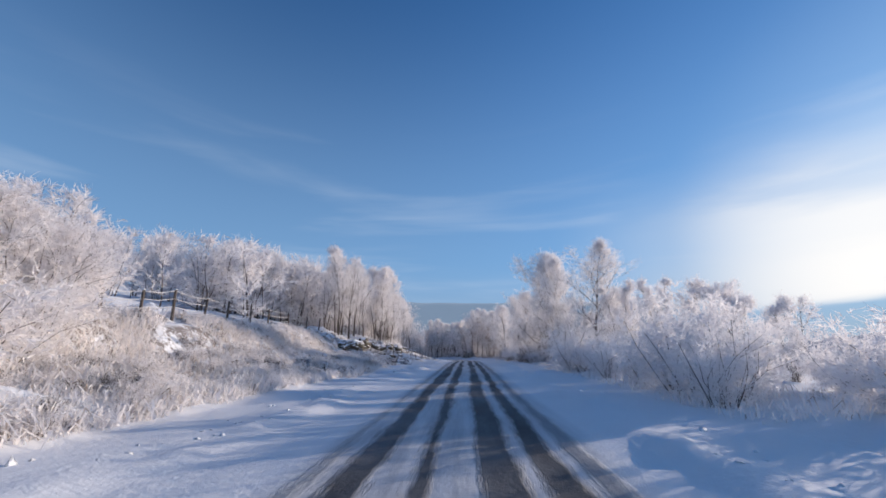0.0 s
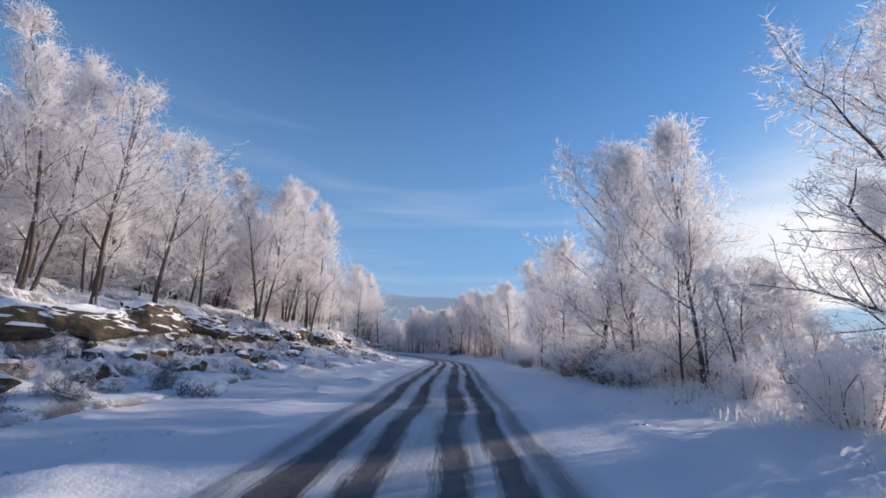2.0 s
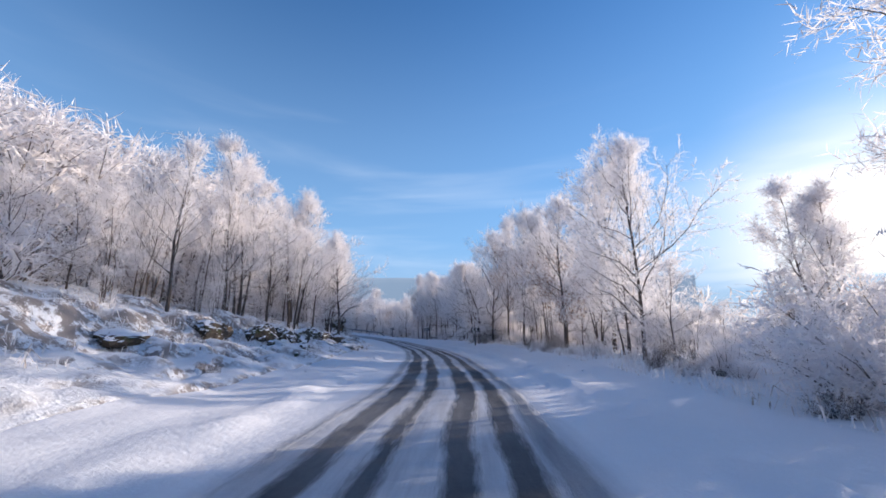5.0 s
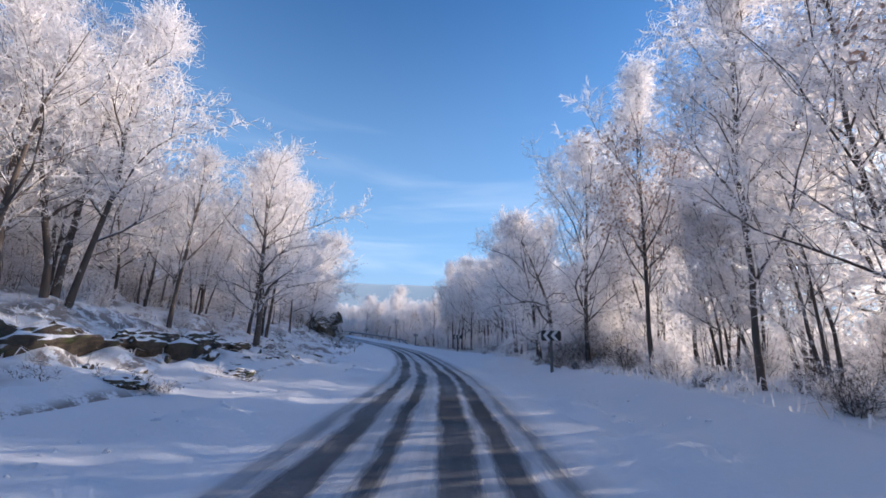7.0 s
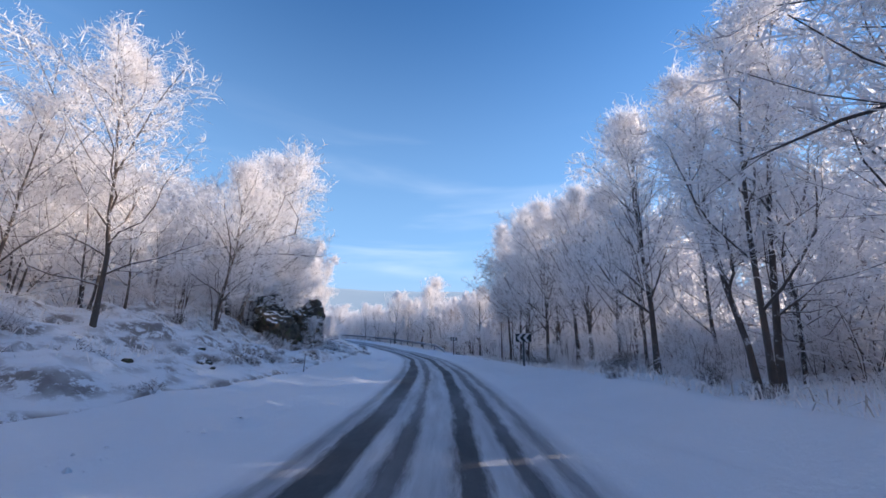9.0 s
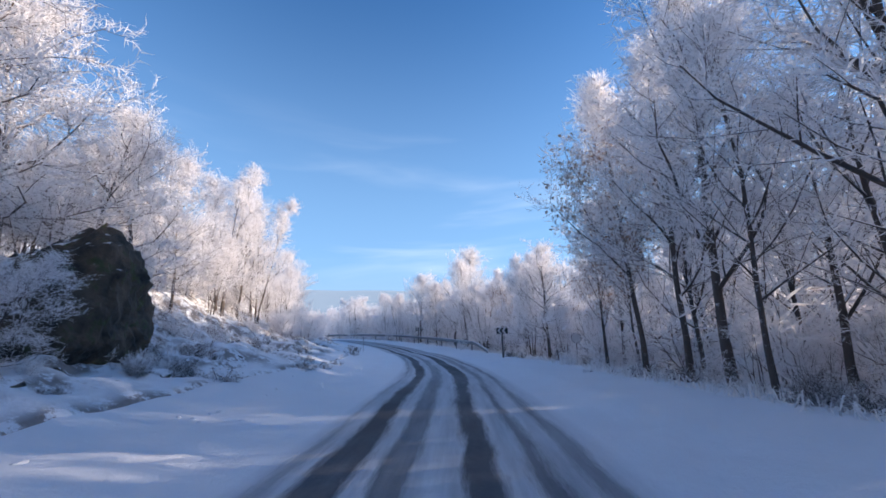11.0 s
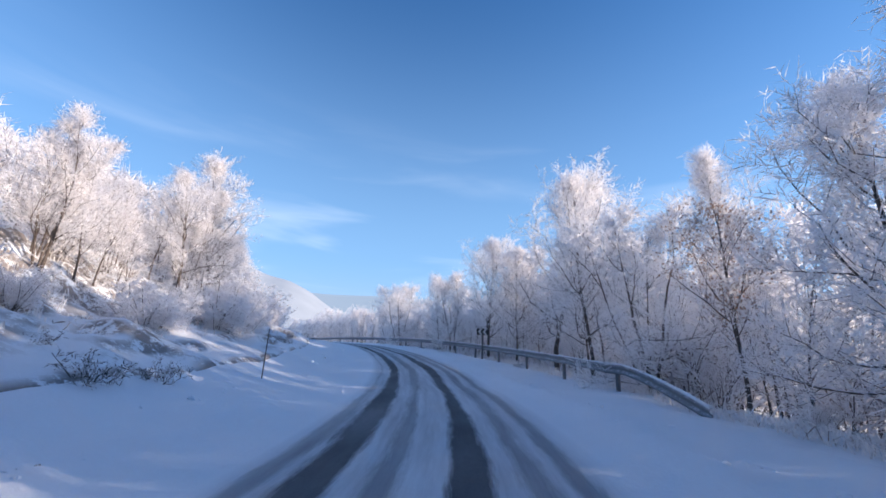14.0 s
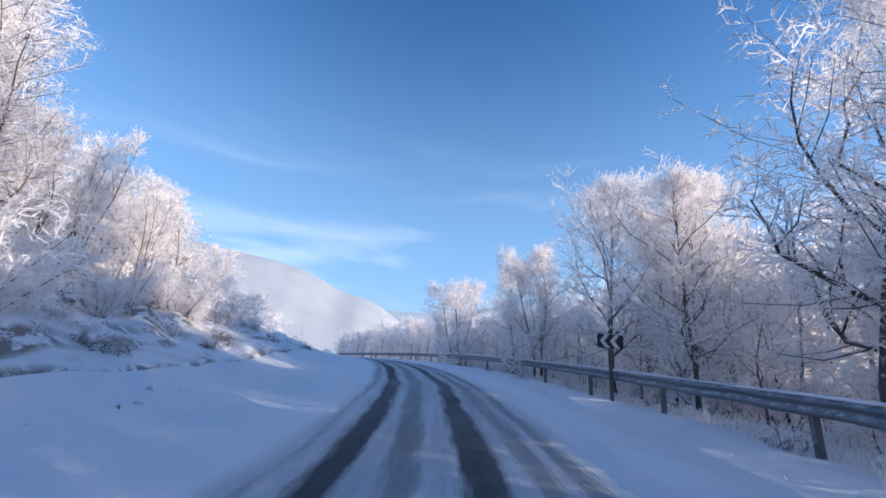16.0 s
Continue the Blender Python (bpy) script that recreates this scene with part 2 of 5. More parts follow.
def rock_material(name="dark_mossy_rock", snow=0.50):
    k = Mat(name, 0.85)
    a, b = k.noise(1.7, 6, 0.65), k.noise(9, 6, 0.7)
    col = k.mix(k.ramp(a, 0.35, 0.65), (0.022, 0.018, 0.015), (0.125, 0.09, 0.06))
    col = k.mix(k.ramp(k.noise(3.2, 5), 0.56, 0.68), col, (0.055, 0.065, 0.022))
    cap = k.ramp(k.math("ADD", k.up(), k.math("MULTIPLY", k.math("SUBTRACT", a, 0.5), 1.1)), snow, snow + 0.12)
    k.colour(k.mix(cap, col, SNOW))
    return k.bump(k.math("ADD", a, k.math("MULTIPLY", b, 0.4)), 0.9, 0.12).m


def plain(name, lo, hi, rough=0.6, metal=0.0, scale=8, frost=0.0, squash=(1, 1, 1)):
    k = Mat(name, rough, metal)
    n = k.noise(scale, 5, 0.6, squash=squash)
    col = k.mix(n, lo, hi)
    if frost:
        col = k.mix(k.math("MULTIPLY", k.ramp(k.math("ADD", k.ramp(k.up(), 0.2, 1, 0, 0.4), k.noise(6, 5, 0.7)), 0.62 , 0.8), frost), col, (0.8, 0.8, 0.83))
    k.colour(col)
    return k.bump(n, 0.15, 0.01).m


M_SNOW, M_ROAD, M_BARK = snow_material(), road_material(), bark_material()
M_RIME = rime_material("hoar_frost_twig", (0.31, 0.26, 0.245), 0.26)
M_RIME_THICK = rime_material("thick_hoar_frost", (0.28, 0.22, 0.19), 0.16)
M_BANK = snow_material("bank_snow", 0.44)
M_BRAMBLE = rime_material("frosted_bramble", (0.23, 0.175, 0.15), 0.40)
M_RIME_THIN = rime_material("thin_hoar_frost", (0.07, 0.055, 0.05), 0.66)
M_BOULDER = rock_material("dark_boulder", 0.78)
M_LEAF, M_GRASS, M_ROCK = leaf_material(), grass_material(), rock_material()
M_POST = plain("weathered_wood", (0.05, 0.04, 0.035), (0.15, 0.12, 0.10), 0.85, 0, 12, 0.8, (1, 1, 0.2))
M_WIRE = plain("frosted_wire", (0.45, 0.44, 0.45), (0.8, 0.79, 0.8), 0.7, 0, 20)
M_STEEL = plain("galvanised_steel", (0.13, 0.14, 0.16), (0.24, 0.25, 0.27), 0.5, 0.75, 6, 0.45)
M_POLE = plain("grey_sign_pole", (0.07, 0.07, 0.08), (0.14, 0.14, 0.15), 0.6, 0.2, 9, 0.6)
M_WHITE = plain("white_sign_film", (0.55, 0.56, 0.58), (0.70, 0.71, 0.73), 0.45, 0, 5)
M_BLACK = plain("black_sign_film", (0.012, 0.012, 0.014), (0.03, 0.03, 0.034), 0.4, 0, 5)
M_HILL = plain("snowy_hillside_haze_glow", (0.20, 0.22, 0.26), (0.34, 0.36, 0.40), 0.8, 0, 0.02)
# dark base; the ridge's pale haze comes from the emission set below
M_RIDGE = plain("haze_glow_far_ridge", (0.10, 0.11, 0.13), (0.14, 0.15, 0.17), 0.9, 0, 0.004)
# haze painted into the far hill and the ridge as bluish emission
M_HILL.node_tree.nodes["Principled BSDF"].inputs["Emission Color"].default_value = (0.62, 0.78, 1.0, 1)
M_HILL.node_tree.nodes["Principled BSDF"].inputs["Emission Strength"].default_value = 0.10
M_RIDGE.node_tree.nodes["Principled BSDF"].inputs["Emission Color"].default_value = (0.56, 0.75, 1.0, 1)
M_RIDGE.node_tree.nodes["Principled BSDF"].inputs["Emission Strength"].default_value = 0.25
# frosted woods with the valley haze put into their pale blue tone
M_WOODS = plain("haze_tinted_frosted_woods", (0.26, 0.29, 0.35), (0.42, 0.45, 0.52), 0.9, 0, 0.06)


# ---- the plan: stations s along the road and distance u to its right ----
EYE_HEIGHT = 1.36
keys = [Vector(eye) - Vector((0, 0, EYE_HEIGHT)) for t, eye, target, roll in PATH]


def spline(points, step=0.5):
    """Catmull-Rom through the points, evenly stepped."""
    out = []
    for i in range(len(points) - 1):
        a, b, c, d = points[max(i - 1, 0)], points[i], points[i + 1], points[min(i + 2, len(points) - 1)]
        n = max(2, int((c - b).length / 0.1))
        for j in range(n):
            w = j / n
            out.append(0.5 * (2 * b + (c - a) * w + (2 * a - 5 * b + 4 * c - d) * w * w + (3 * b - a - 3 * c + d) * w ** 3))
    out.append(points[-1])
    line, far = [out[0]], 0.0
    for p, q in zip(out, out[1:]):
        far += (q - p).length
        if far >= step:
            line.append(q)
            far = 0.0
    return line


line = spline(keys)
first = (line[0] - line[8]).normalized()
first.z = 0
before = [line[0] + first * 0.5 * i for i in range(100, 0, -1)]
turn = math.atan2(line[-6].x - line[-1].x, line[-1].y - line[-6].y)
after, p = [], line[-1].copy()
for i in range(330):
    turn += 0.5 * (0.012 if i < 60 else 0.010 if i < 140 else -0.004)
    p = p + Vector((-math.sin(turn), math.cos(turn), float(np.interp(i, (0, 40, 80, 130, 200), (0.082, 0.075, 0.035, 0.0, -0.02))))) * 0.5
    after.append(p.copy())
AXIS = np.array([tuple(q) for q in before + line + after])
STEP = np.r_[0, np.cumsum(np.linalg.norm(np.diff(AXIS[:, :2], axis=0), axis=1))]
STATION = STEP - STEP[len(before)]
TAN = np.gradient(AXIS[:, :2], axis=0)
for _ in range(3):
    TAN[1:-1] = (TAN[:-2] + TAN[1:-1] + TAN[2:]) / 3
TAN /= np.linalg.norm(TAN, axis=1)[:, None]

LATTICE = np.random.RandomState(7).rand(256, 256)


def wander(x, y, seed=0):
    """Smooth value noise, -0.5 to 0.5."""
    x, y = np.asarray(x, float) + 31.7 * seed, np.asarray(y, float) + 17.3 * seed
    i, j = np.floor(x).astype(int), np.floor(y).astype(int)
    fx, fy = x - i, y - j
    fx, fy = fx * fx * (3 - 2 * fx), fy * fy * (3 - 2 * fy)
    g = lambda a, b: LATTICE[a % 256, b % 256]
    return (g(i, j) * (1 - fx) + g(i + 1, j) * fx) * (1 - fy) + (g(i, j + 1) * (1 - fx) + g(i + 1, j + 1) * fx) * fy - 0.5


LEFT = (0, 3.4, 4.2, 5.4, 7.6, 9.2, 10.4, 12.5, 20, 35, 60, 120, 400)
LEFT_A = (0, 0.0, 0.10, 0.15, 0.62, 1.05, 2.15, 2.75, 4.2, 6.6, 10, 13, 20)
LEFT_B = (0, 0.0, 0.12, 0.25, 0.75, 1.30, 1.90, 2.45, 4.2, 7.0, 10, 13, 20)
LEFT_C = (0, 0.0, 0.15, 0.40, 1.00, 1.45, 2.20, 3.60, 6.0, 10, 14, 18, 24)
RIGHT = (0, 2.5, 3.2, 5, 8, 12, 20, 40, 120, 400)
RIGHT_A = (0, 0.0, 0.08, 0.05, 0.15, 0.10, -0.5, -3, -9, -20)
RIGHT_B = (0, 0.0, 0.12, 0.55, 0.70, 0.60, 0.0, -3, -9, -20)
RIGHT_C = (0, 0.0, 0.10, 0.12, -0.10, -0.7, -1.8, -5, -12, -24)


def bank(s, u):
    """Height of the snow over the road's axis."""
    s, u = np.asarray(s, float), np.asarray(u, float)
    w = np.interp(s, (66, 90, 112, 130), (0, 1, 1, 2))
    wa, wb, wc = np.clip(1 - w, 0, 1), 1 - abs(w - 1), np.clip(w - 1, 0, 1)
    left = sum(k * np.interp(-u, LEFT, h) for k, h in ((wa, LEFT_A), (wb, LEFT_B), (wc, LEFT_C)))
    right = sum(k * np.interp(u, RIGHT, h) for k, h in ((wa, RIGHT_A), (wb, RIGHT_B), (wc, RIGHT_C)))
    h = np.where(u < 0, left, right)
    rough = np.clip((abs(u + 0.4) - 3.2) / 4, 0, 1)
    h = h + rough * np.where(u < 0, 1.0, 0.5) * (0.40 * wander(s / 2.7, u / 2.2, 1) + 0.24 * wander(s / 0.9, u / 0.9, 2))
    ridge = np.exp(-((u + 3.6) / 0.45) ** 2) + np.exp(-((u - 2.75) / 0.4) ** 2)
    return h + ridge * (0.07 + 0.16 * wander(s / 1.3, u / 0.7, 3) + 0.15 * wander(s / 0.45, u / 0.4, 4))


def at(s, u, dz=0.0):
    """The place at station s, u metres to the right, dz above the snow."""
    i = int(np.clip(np.searchsorted(STATION, s), 1, len(STATION) - 1))
    f = (s - STATION[i - 1]) / (STATION[i] - STATION[i - 1])
    q = AXIS[i - 1] + (AXIS[i] - AXIS[i - 1]) * f
    tx, ty = TAN[i]
    return Vector((q[0] + ty * u, q[1] - tx * u, q[2] + float(bank(s, u)) + dz))


def heading(s):
    """The road's direction in degrees, to the left from +y."""
    i = int(np.clip(np.searchsorted(STATION, s), 1, len(STATION) - 1))
    return math.degrees(math.atan2(-TAN[i][0], TAN[i][1]))


def mesh_from(name, verts, faces, material, smooth=False, uvs=None):
    """A mesh from arrays; faces all of one size, or a list of such arrays."""
    me = bpy.data.meshes.new(name)
    groups = faces if isinstance(faces, list) else [faces]
    groups = [np.asarray(g) for g in groups if len(g)]
    flat = np.concatenate([g.ravel() for g in groups])
    sizes = np.concatenate([np.full(len(g), g.shape[1]) for g in groups])
    me.vertices.add(len(verts))
    me.vertices.foreach_set("co", np.asarray(verts, np.float32).ravel())
    me.loops.add(len(flat))
    me.loops.foreach_set("vertex_index", flat.astype(np.int32))
    me.polygons.add(len(sizes))
    me.polygons.foreach_set("loop_start", np.r_[0, np.cumsum(sizes)[:-1]].astype(np.int32))
    me.polygons.foreach_set("use_smooth", np.full(len(sizes), smooth))
    me.update(calc_edges=True)
    me.validate()
    if uvs is not None:
        layer = me.uv_layers.new(name="UVMap")
        layer.data.foreach_set("uv", np.asarray(uvs, np.float32)[flat].ravel())
    me.materials.append(material)
    return me


def part(name, source, material, parent, label=""):
    """One mesh object under a thing, from a bmesh or a mesh."""
    if isinstance(source, bmesh.types.BMesh):
        me = bpy.data.meshes.new(name)
        source.to_mesh(me)
        source.free()
        me.materials.append(material)
    else:
        me = source
    ob = new(name, me)
    ob.parent = parent
    return tagged(ob, label)


def grid_faces(n, m):
    i = np.arange(n * m).reshape(n, m)
    return np.stack([i[:-1, :-1], i[1:, :-1], i[1:, 1:], i[:-1, 1:]], -1).reshape(-1, 4)


# ---- ground: one sheet to the horizon ----
def axis_steps(lo, hi, step, far):
    mid = list(np.arange(lo, hi, step))
    grow, d = [], step
    while sum(grow) < far:
        d *= 1.22
        grow.append(d)
    return np.array([lo - x for x in np.cumsum(grow)[::-1]] + mid + [mid[-1] + x for x in np.cumsum(grow)])


gx, gy = axis_steps(-66, 36, 0.6, 3200), axis_steps(-16, 200, 0.6, 3200)
X, Y = np.meshgrid(gx, gy, indexing="ij")
xy = np.stack([X.ravel(), Y.ravel()], 1)
near = np.empty(len(xy), int)
for i in range(0, len(xy), 4000):
    block = xy[i:i + 4000]
    near[i:i + 4000] = ((block[:, None, 0] - AXIS[None, ::2, 0]) ** 2 + (block[:, None, 1] - AXIS[None, ::2, 1]) ** 2).argmin(1) * 2
off = xy - AXIS[near, :2]
gs = STATION[near] + (off * TAN[near]).sum(1)
gu = off[:, 0] * TAN[near, 1] - off[:, 1] * TAN[near, 0]
gz = AXIS[near, 2] + bank(gs, gu)
under = (gu > -5.0) & (gu < 4.4)
gz = np.where(under, gz - 0.25, gz)
gz = np.where((gu <= -5.0) & (gu > -12.8) & (gs > -5) & (gs < 204), gz - 0.35, gz)
away = np.clip((np.hypot(xy[:, 0] + 10, xy[:, 1] - 90) - 160) / 400, 0, 1)
gz = gz * (1 - 0.5 * away)
me = mesh_from("ground", np.c_[xy, gz], grid_faces(len(gx), len(gy)), M_SNOW, True)
tagged(new("ground", me), "deep fresh snow over verges, banks and fields", "ground", kind="structure")


# ---- the rough bank left of the road ----
bs, bu = np.arange(-6, 205, 0.2), np.arange(-13.6, -5.0, 0.15)
S, U = np.meshgrid(bs, bu, indexing="ij")
fx = [np.interp(S, STATION, AXIS[:, i]) for i in range(3)]
tx, ty = np.interp(S, STATION, TAN[:, 0]), np.interp(S, STATION, TAN[:, 1])
edge = np.clip((-U - 5.6) / 1.2, 0, 1) * np.clip((U + 13.6) / 0.8, 0, 1)
broken = np.interp(S, (8, 17, 104, 116, 140, 150, 205), (0.4, 1.0, 1.0, 0.8, 0.7, 0.35, 0.35))
pillows = 1 - 2.4 * abs(wander(S / 0.95, U / 0.8, 24))
lumpy = 0.30 * wander(S / 0.8, U / 0.7, 21) + 0.26 * np.maximum(0, wander(S / 1.7, U / 1.1, 22)) + 0.12 * wander(S / 0.4, U / 0.35, 23)
lumpy = lumpy + broken * (0.20 * pillows + 0.16 * np.maximum(0, wander(S / 0.5, U / 0.4, 25)) - 0.14)
bz = fx[2] + bank(S, U) + 0.06 + edge * lumpy - 0.5 * (1 - np.clip((U + 13.6) / 0.5, 0, 1)) - 0.3 * np.clip((U + 5.75) / 0.5, 0, 1)
verts = np.stack([fx[0] + ty * U, fx[1] - tx * U, bz], -1).reshape(-1, 3)
me = mesh_from("bank", verts, grid_faces(*S.shape)[:, ::-1], M_BANK, True)
tagged(new("bank", me), "steep snowy bank with dry stalks and earth showing through", "bank", kind="structure")

# ---- road: packed snow with wheel tracks, out to the ploughed edges ----
rs, ru = np.arange(-40, 262, 0.4), np.r_[np.arange(-6.4, -3, 0.2), np.arange(-3, 2.4, 0.13), np.arange(2.4, 5.9, 0.2)]
S, U = np.meshgrid(rs, ru, indexing="ij")
fx = [np.interp(S, STATION, AXIS[:, i]) for i in range(3)]
tx, ty = np.interp(S, STATION, TAN[:, 0]), np.interp(S, STATION, TAN[:, 1])
rz = fx[2] + bank(S, U) + 0.012 * wander(S / 0.35, U / 0.25, 6)
drift = np.interp(S, (0, 8, 25, 44, 62, 97, 126, 148, 166, 190), (0.45, 0.45, 0.1, -0.2, 0.0, 0.3, 0.25, 0.2, 0.45, 0.6))
worn = sum(np.exp(-((U - drift - c) / w) ** 2) for c, w in ((-1.72, 0.3), (-1.02, 0.22), (-0.12, 0.3), (0.5, 0.22)))
rz = rz + 0.02 - 0.022 * worn
rz = rz - 0.3 * np.clip((abs(U + 0.3) - 5.45) / 0.6, 0, 1)
verts = np.stack([fx[0] + ty * U, fx[1] - tx * U, rz], -1).reshape(-1, 3)
me = mesh_from("road", verts, grid_faces(*S.shape), M_ROAD, True, np.stack([(U - drift).ravel(), S.ravel()], 1))
tagged(new("road", me), "two-lane road under packed snow with dark wheel tracks", "road", kind="structure")


# ---- trees ----
def unit(v):
    return v / np.maximum(np.linalg.norm(v, axis=-1, keepdims=True), 1e-9)


def sway(rng, n):
    v = rng.normal(size=(n, 3))
    return unit(v)


def tubes(P, D, L, R0, R1, lift, rings, sides, tip):
    """Vertices and faces of bent, tapering twigs: starts P, directions D, lengths L; lift bends them up or down."""
    n = len(P)
    ref = np.where(abs(D[:, 2:3]) > 0.9, np.array([[1.0, 0, 0]]), np.array([[0, 0, 1.0]]))
    A = unit(np.cross(D, ref))
    B = np.cross(D, A)
    w = np.linspace(0, 1, rings)
    mid = P[:, None] + D[:, None] * (L[:, None] * w)[..., None]
    mid[..., 2] += (lift * L)[:, None] * w ** 2
    rad = R0[:, None] * (1 - w) + R1[:, None] * w
    ang = np.arange(sides) * 2 * np.pi / sides
    ring = A[:, None, None] * np.cos(ang)[None, None, :, None] + B[:, None, None] * np.sin(ang)[None, None, :, None]
    V = (mid[:, :, None] + ring * rad[:, :, None, None]).reshape(n, -1, 3)
    idx = np.arange(rings * sides).reshape(rings, sides)
    nxt = np.roll(idx, -1, 1)
    quads = np.stack([idx[:-1], nxt[:-1], nxt[1:], idx[1:]], -1).reshape(-1, 4)
    per = rings * sides
    tris = np.zeros((0, 3), int)
    if tip:
        end = P + D * (L * 1.12)[:, None]
        end[:, 2] += lift * L * 1.2
        V = np.concatenate([V, end[:, None]], 1)
        tris = np.stack([idx[-1], nxt[-1], np.full(sides, per)], -1)
        per += 1
    base = (np.arange(n) * per)[:, None, None]
    return V.reshape(-1, 3), (quads[None] + base).reshape(-1, 4), (tris[None] + base).reshape(-1, 3)


def join(chunks):
    V, Q, T, k = [], [], [], 0
    for v, q, t in chunks:
        V.append(v)
        Q.append(q + k)
        T.append(t + k)
        k += len(v)
    return np.concatenate(V), [np.concatenate(Q), np.concatenate(T)]


def shoots(rng, P, D, L, R, lift, each, lo, hi, spread, rise, long, thin, jitter=0.35):
    """Side shoots: each parent bears so many, between lo and hi of its length."""
    n = len(P)
    i = np.repeat(np.arange(n), each)
    w = lo + (hi - lo) * (np.tile(np.arange(each), n) + rng.rand(n * each)) / each
    start = P[i] + D[i] * (L[i] * w)[:, None]
    start[:, 2] += lift[i] * L[i] * w ** 2
    tang = D[i].copy()
    tang[:, 2] += 2 * lift[i] * w
    side = sway(rng, len(i))
    side = unit(side - tang * (side * tang).sum(1, keepdims=True))
    d = unit(unit(tang) * (1 - spread) + side * spread + np.array([0, 0, rise]))
    length = L[i] * long * (1.15 - 0.55 * w) * (1 + jitter * (rng.rand(len(i)) - 0.5) * 2)
    rad = R[i] * thin * (1.1 - 0.4 * w)
    return start, d, length, rad


KINDS = {
    # height, stems, clear bole, limbs on a stem, limb reach, angles of the lowest and highest limbs, crook, girth, lean, pointed crown
    "oak": dict(H=10.0, stems=1, clear=0.17, limbs=24, reach=0.33, low=64, high=18, crook=0.25, girth=0.088, lean=0.02, plume=0.0),
    "slim": dict(H=10.5, stems=1, clear=0.24, limbs=20, reach=0.30, low=46, high=12, crook=0.15, girth=0.085, lean=0.015, plume=0.3),
    "clump": dict(H=9.0, stems=3, clear=0.20, limbs=10, reach=0.25, low=54, high=14, crook=0.19, girth=0.06, lean=0.07, plume=0.5),
    "crooked": dict(H=8.5, stems=2, clear=0.16, limbs=15, reach=0.33, low=80, high=25, crook=0.32, girth=0.095, lean=0.09, plume=0.0),
    "round": dict(H=6.5, stems=4, clear=0.02, limbs=6, reach=0.34, low=78, high=24, crook=0.26, girth=0.05, lean=0.13, plume=0.0),
}
# share of limbs, pieces of a limb, boughs on a piece, pieces of a bough, twigs on a piece, tips on a twig; twig length, tip length, half width
GRADE = {
    "full": (1.0, 5, 2, 2, 4, 7, 0.50, 0.21, 0.0105),
    "mid": (0.8, 3, 2, 1, 4, 7, 0.58, 0.28, 0.0125),
    "far": (0.5, 2, 0, 1, 6, 6, 1.00, 0.66, 0.0400),
}


def slivers(rng, P, D, L, R, bent):
    """Rimed tips: narrow kinked blades of frost crystals, or straight ones."""
    n = len(P)
    A = unit(np.cross(D, sway(rng, n)))
    if not bent:
        V = np.stack([P - A * R[:, None], P + A * R[:, None], P + D * L[:, None]], 1)
        return V.reshape(-1, 3), np.zeros((0, 4), int), np.arange(n * 3).reshape(-1, 3)
    B = np.cross(D, A)
    knee = P + D * (L * 0.5)[:, None] + B * (L * 0.22 * (rng.rand(n) - 0.5))[:, None]
    side = A * (R * 1.15)[:, None]
    V = np.stack([P, knee - side, P + D * L[:, None], knee + side + B * (R * 0.9)[:, None]], 1)
    return V.reshape(-1, 3), np.arange(n * 4).reshape(-1, 4), np.zeros((0, 3), int)


def kinked(rng, P, D, L, R0, R1, lift, pieces, crook):
    """Splits boughs into bent pieces; returns the starts, directions, lengths and radii of all of them, and how far out each lies."""
    out = []
    for j in range(pieces):
        a, b = j / pieces, (j + 1) / pieces
        seg = L / pieces
        out.append((P, D, seg, R0 + (R1 - R0) * a, R0 + (R1 - R0) * b, np.full(len(P), a)))
        P = P + D * seg[:, None]
        D = D + rng.normal(size=D.shape) * crook
        D[:, 2] += lift / pieces * 1.6
        D = unit(D)
    return [np.concatenate(x) for x in zip(*out)]


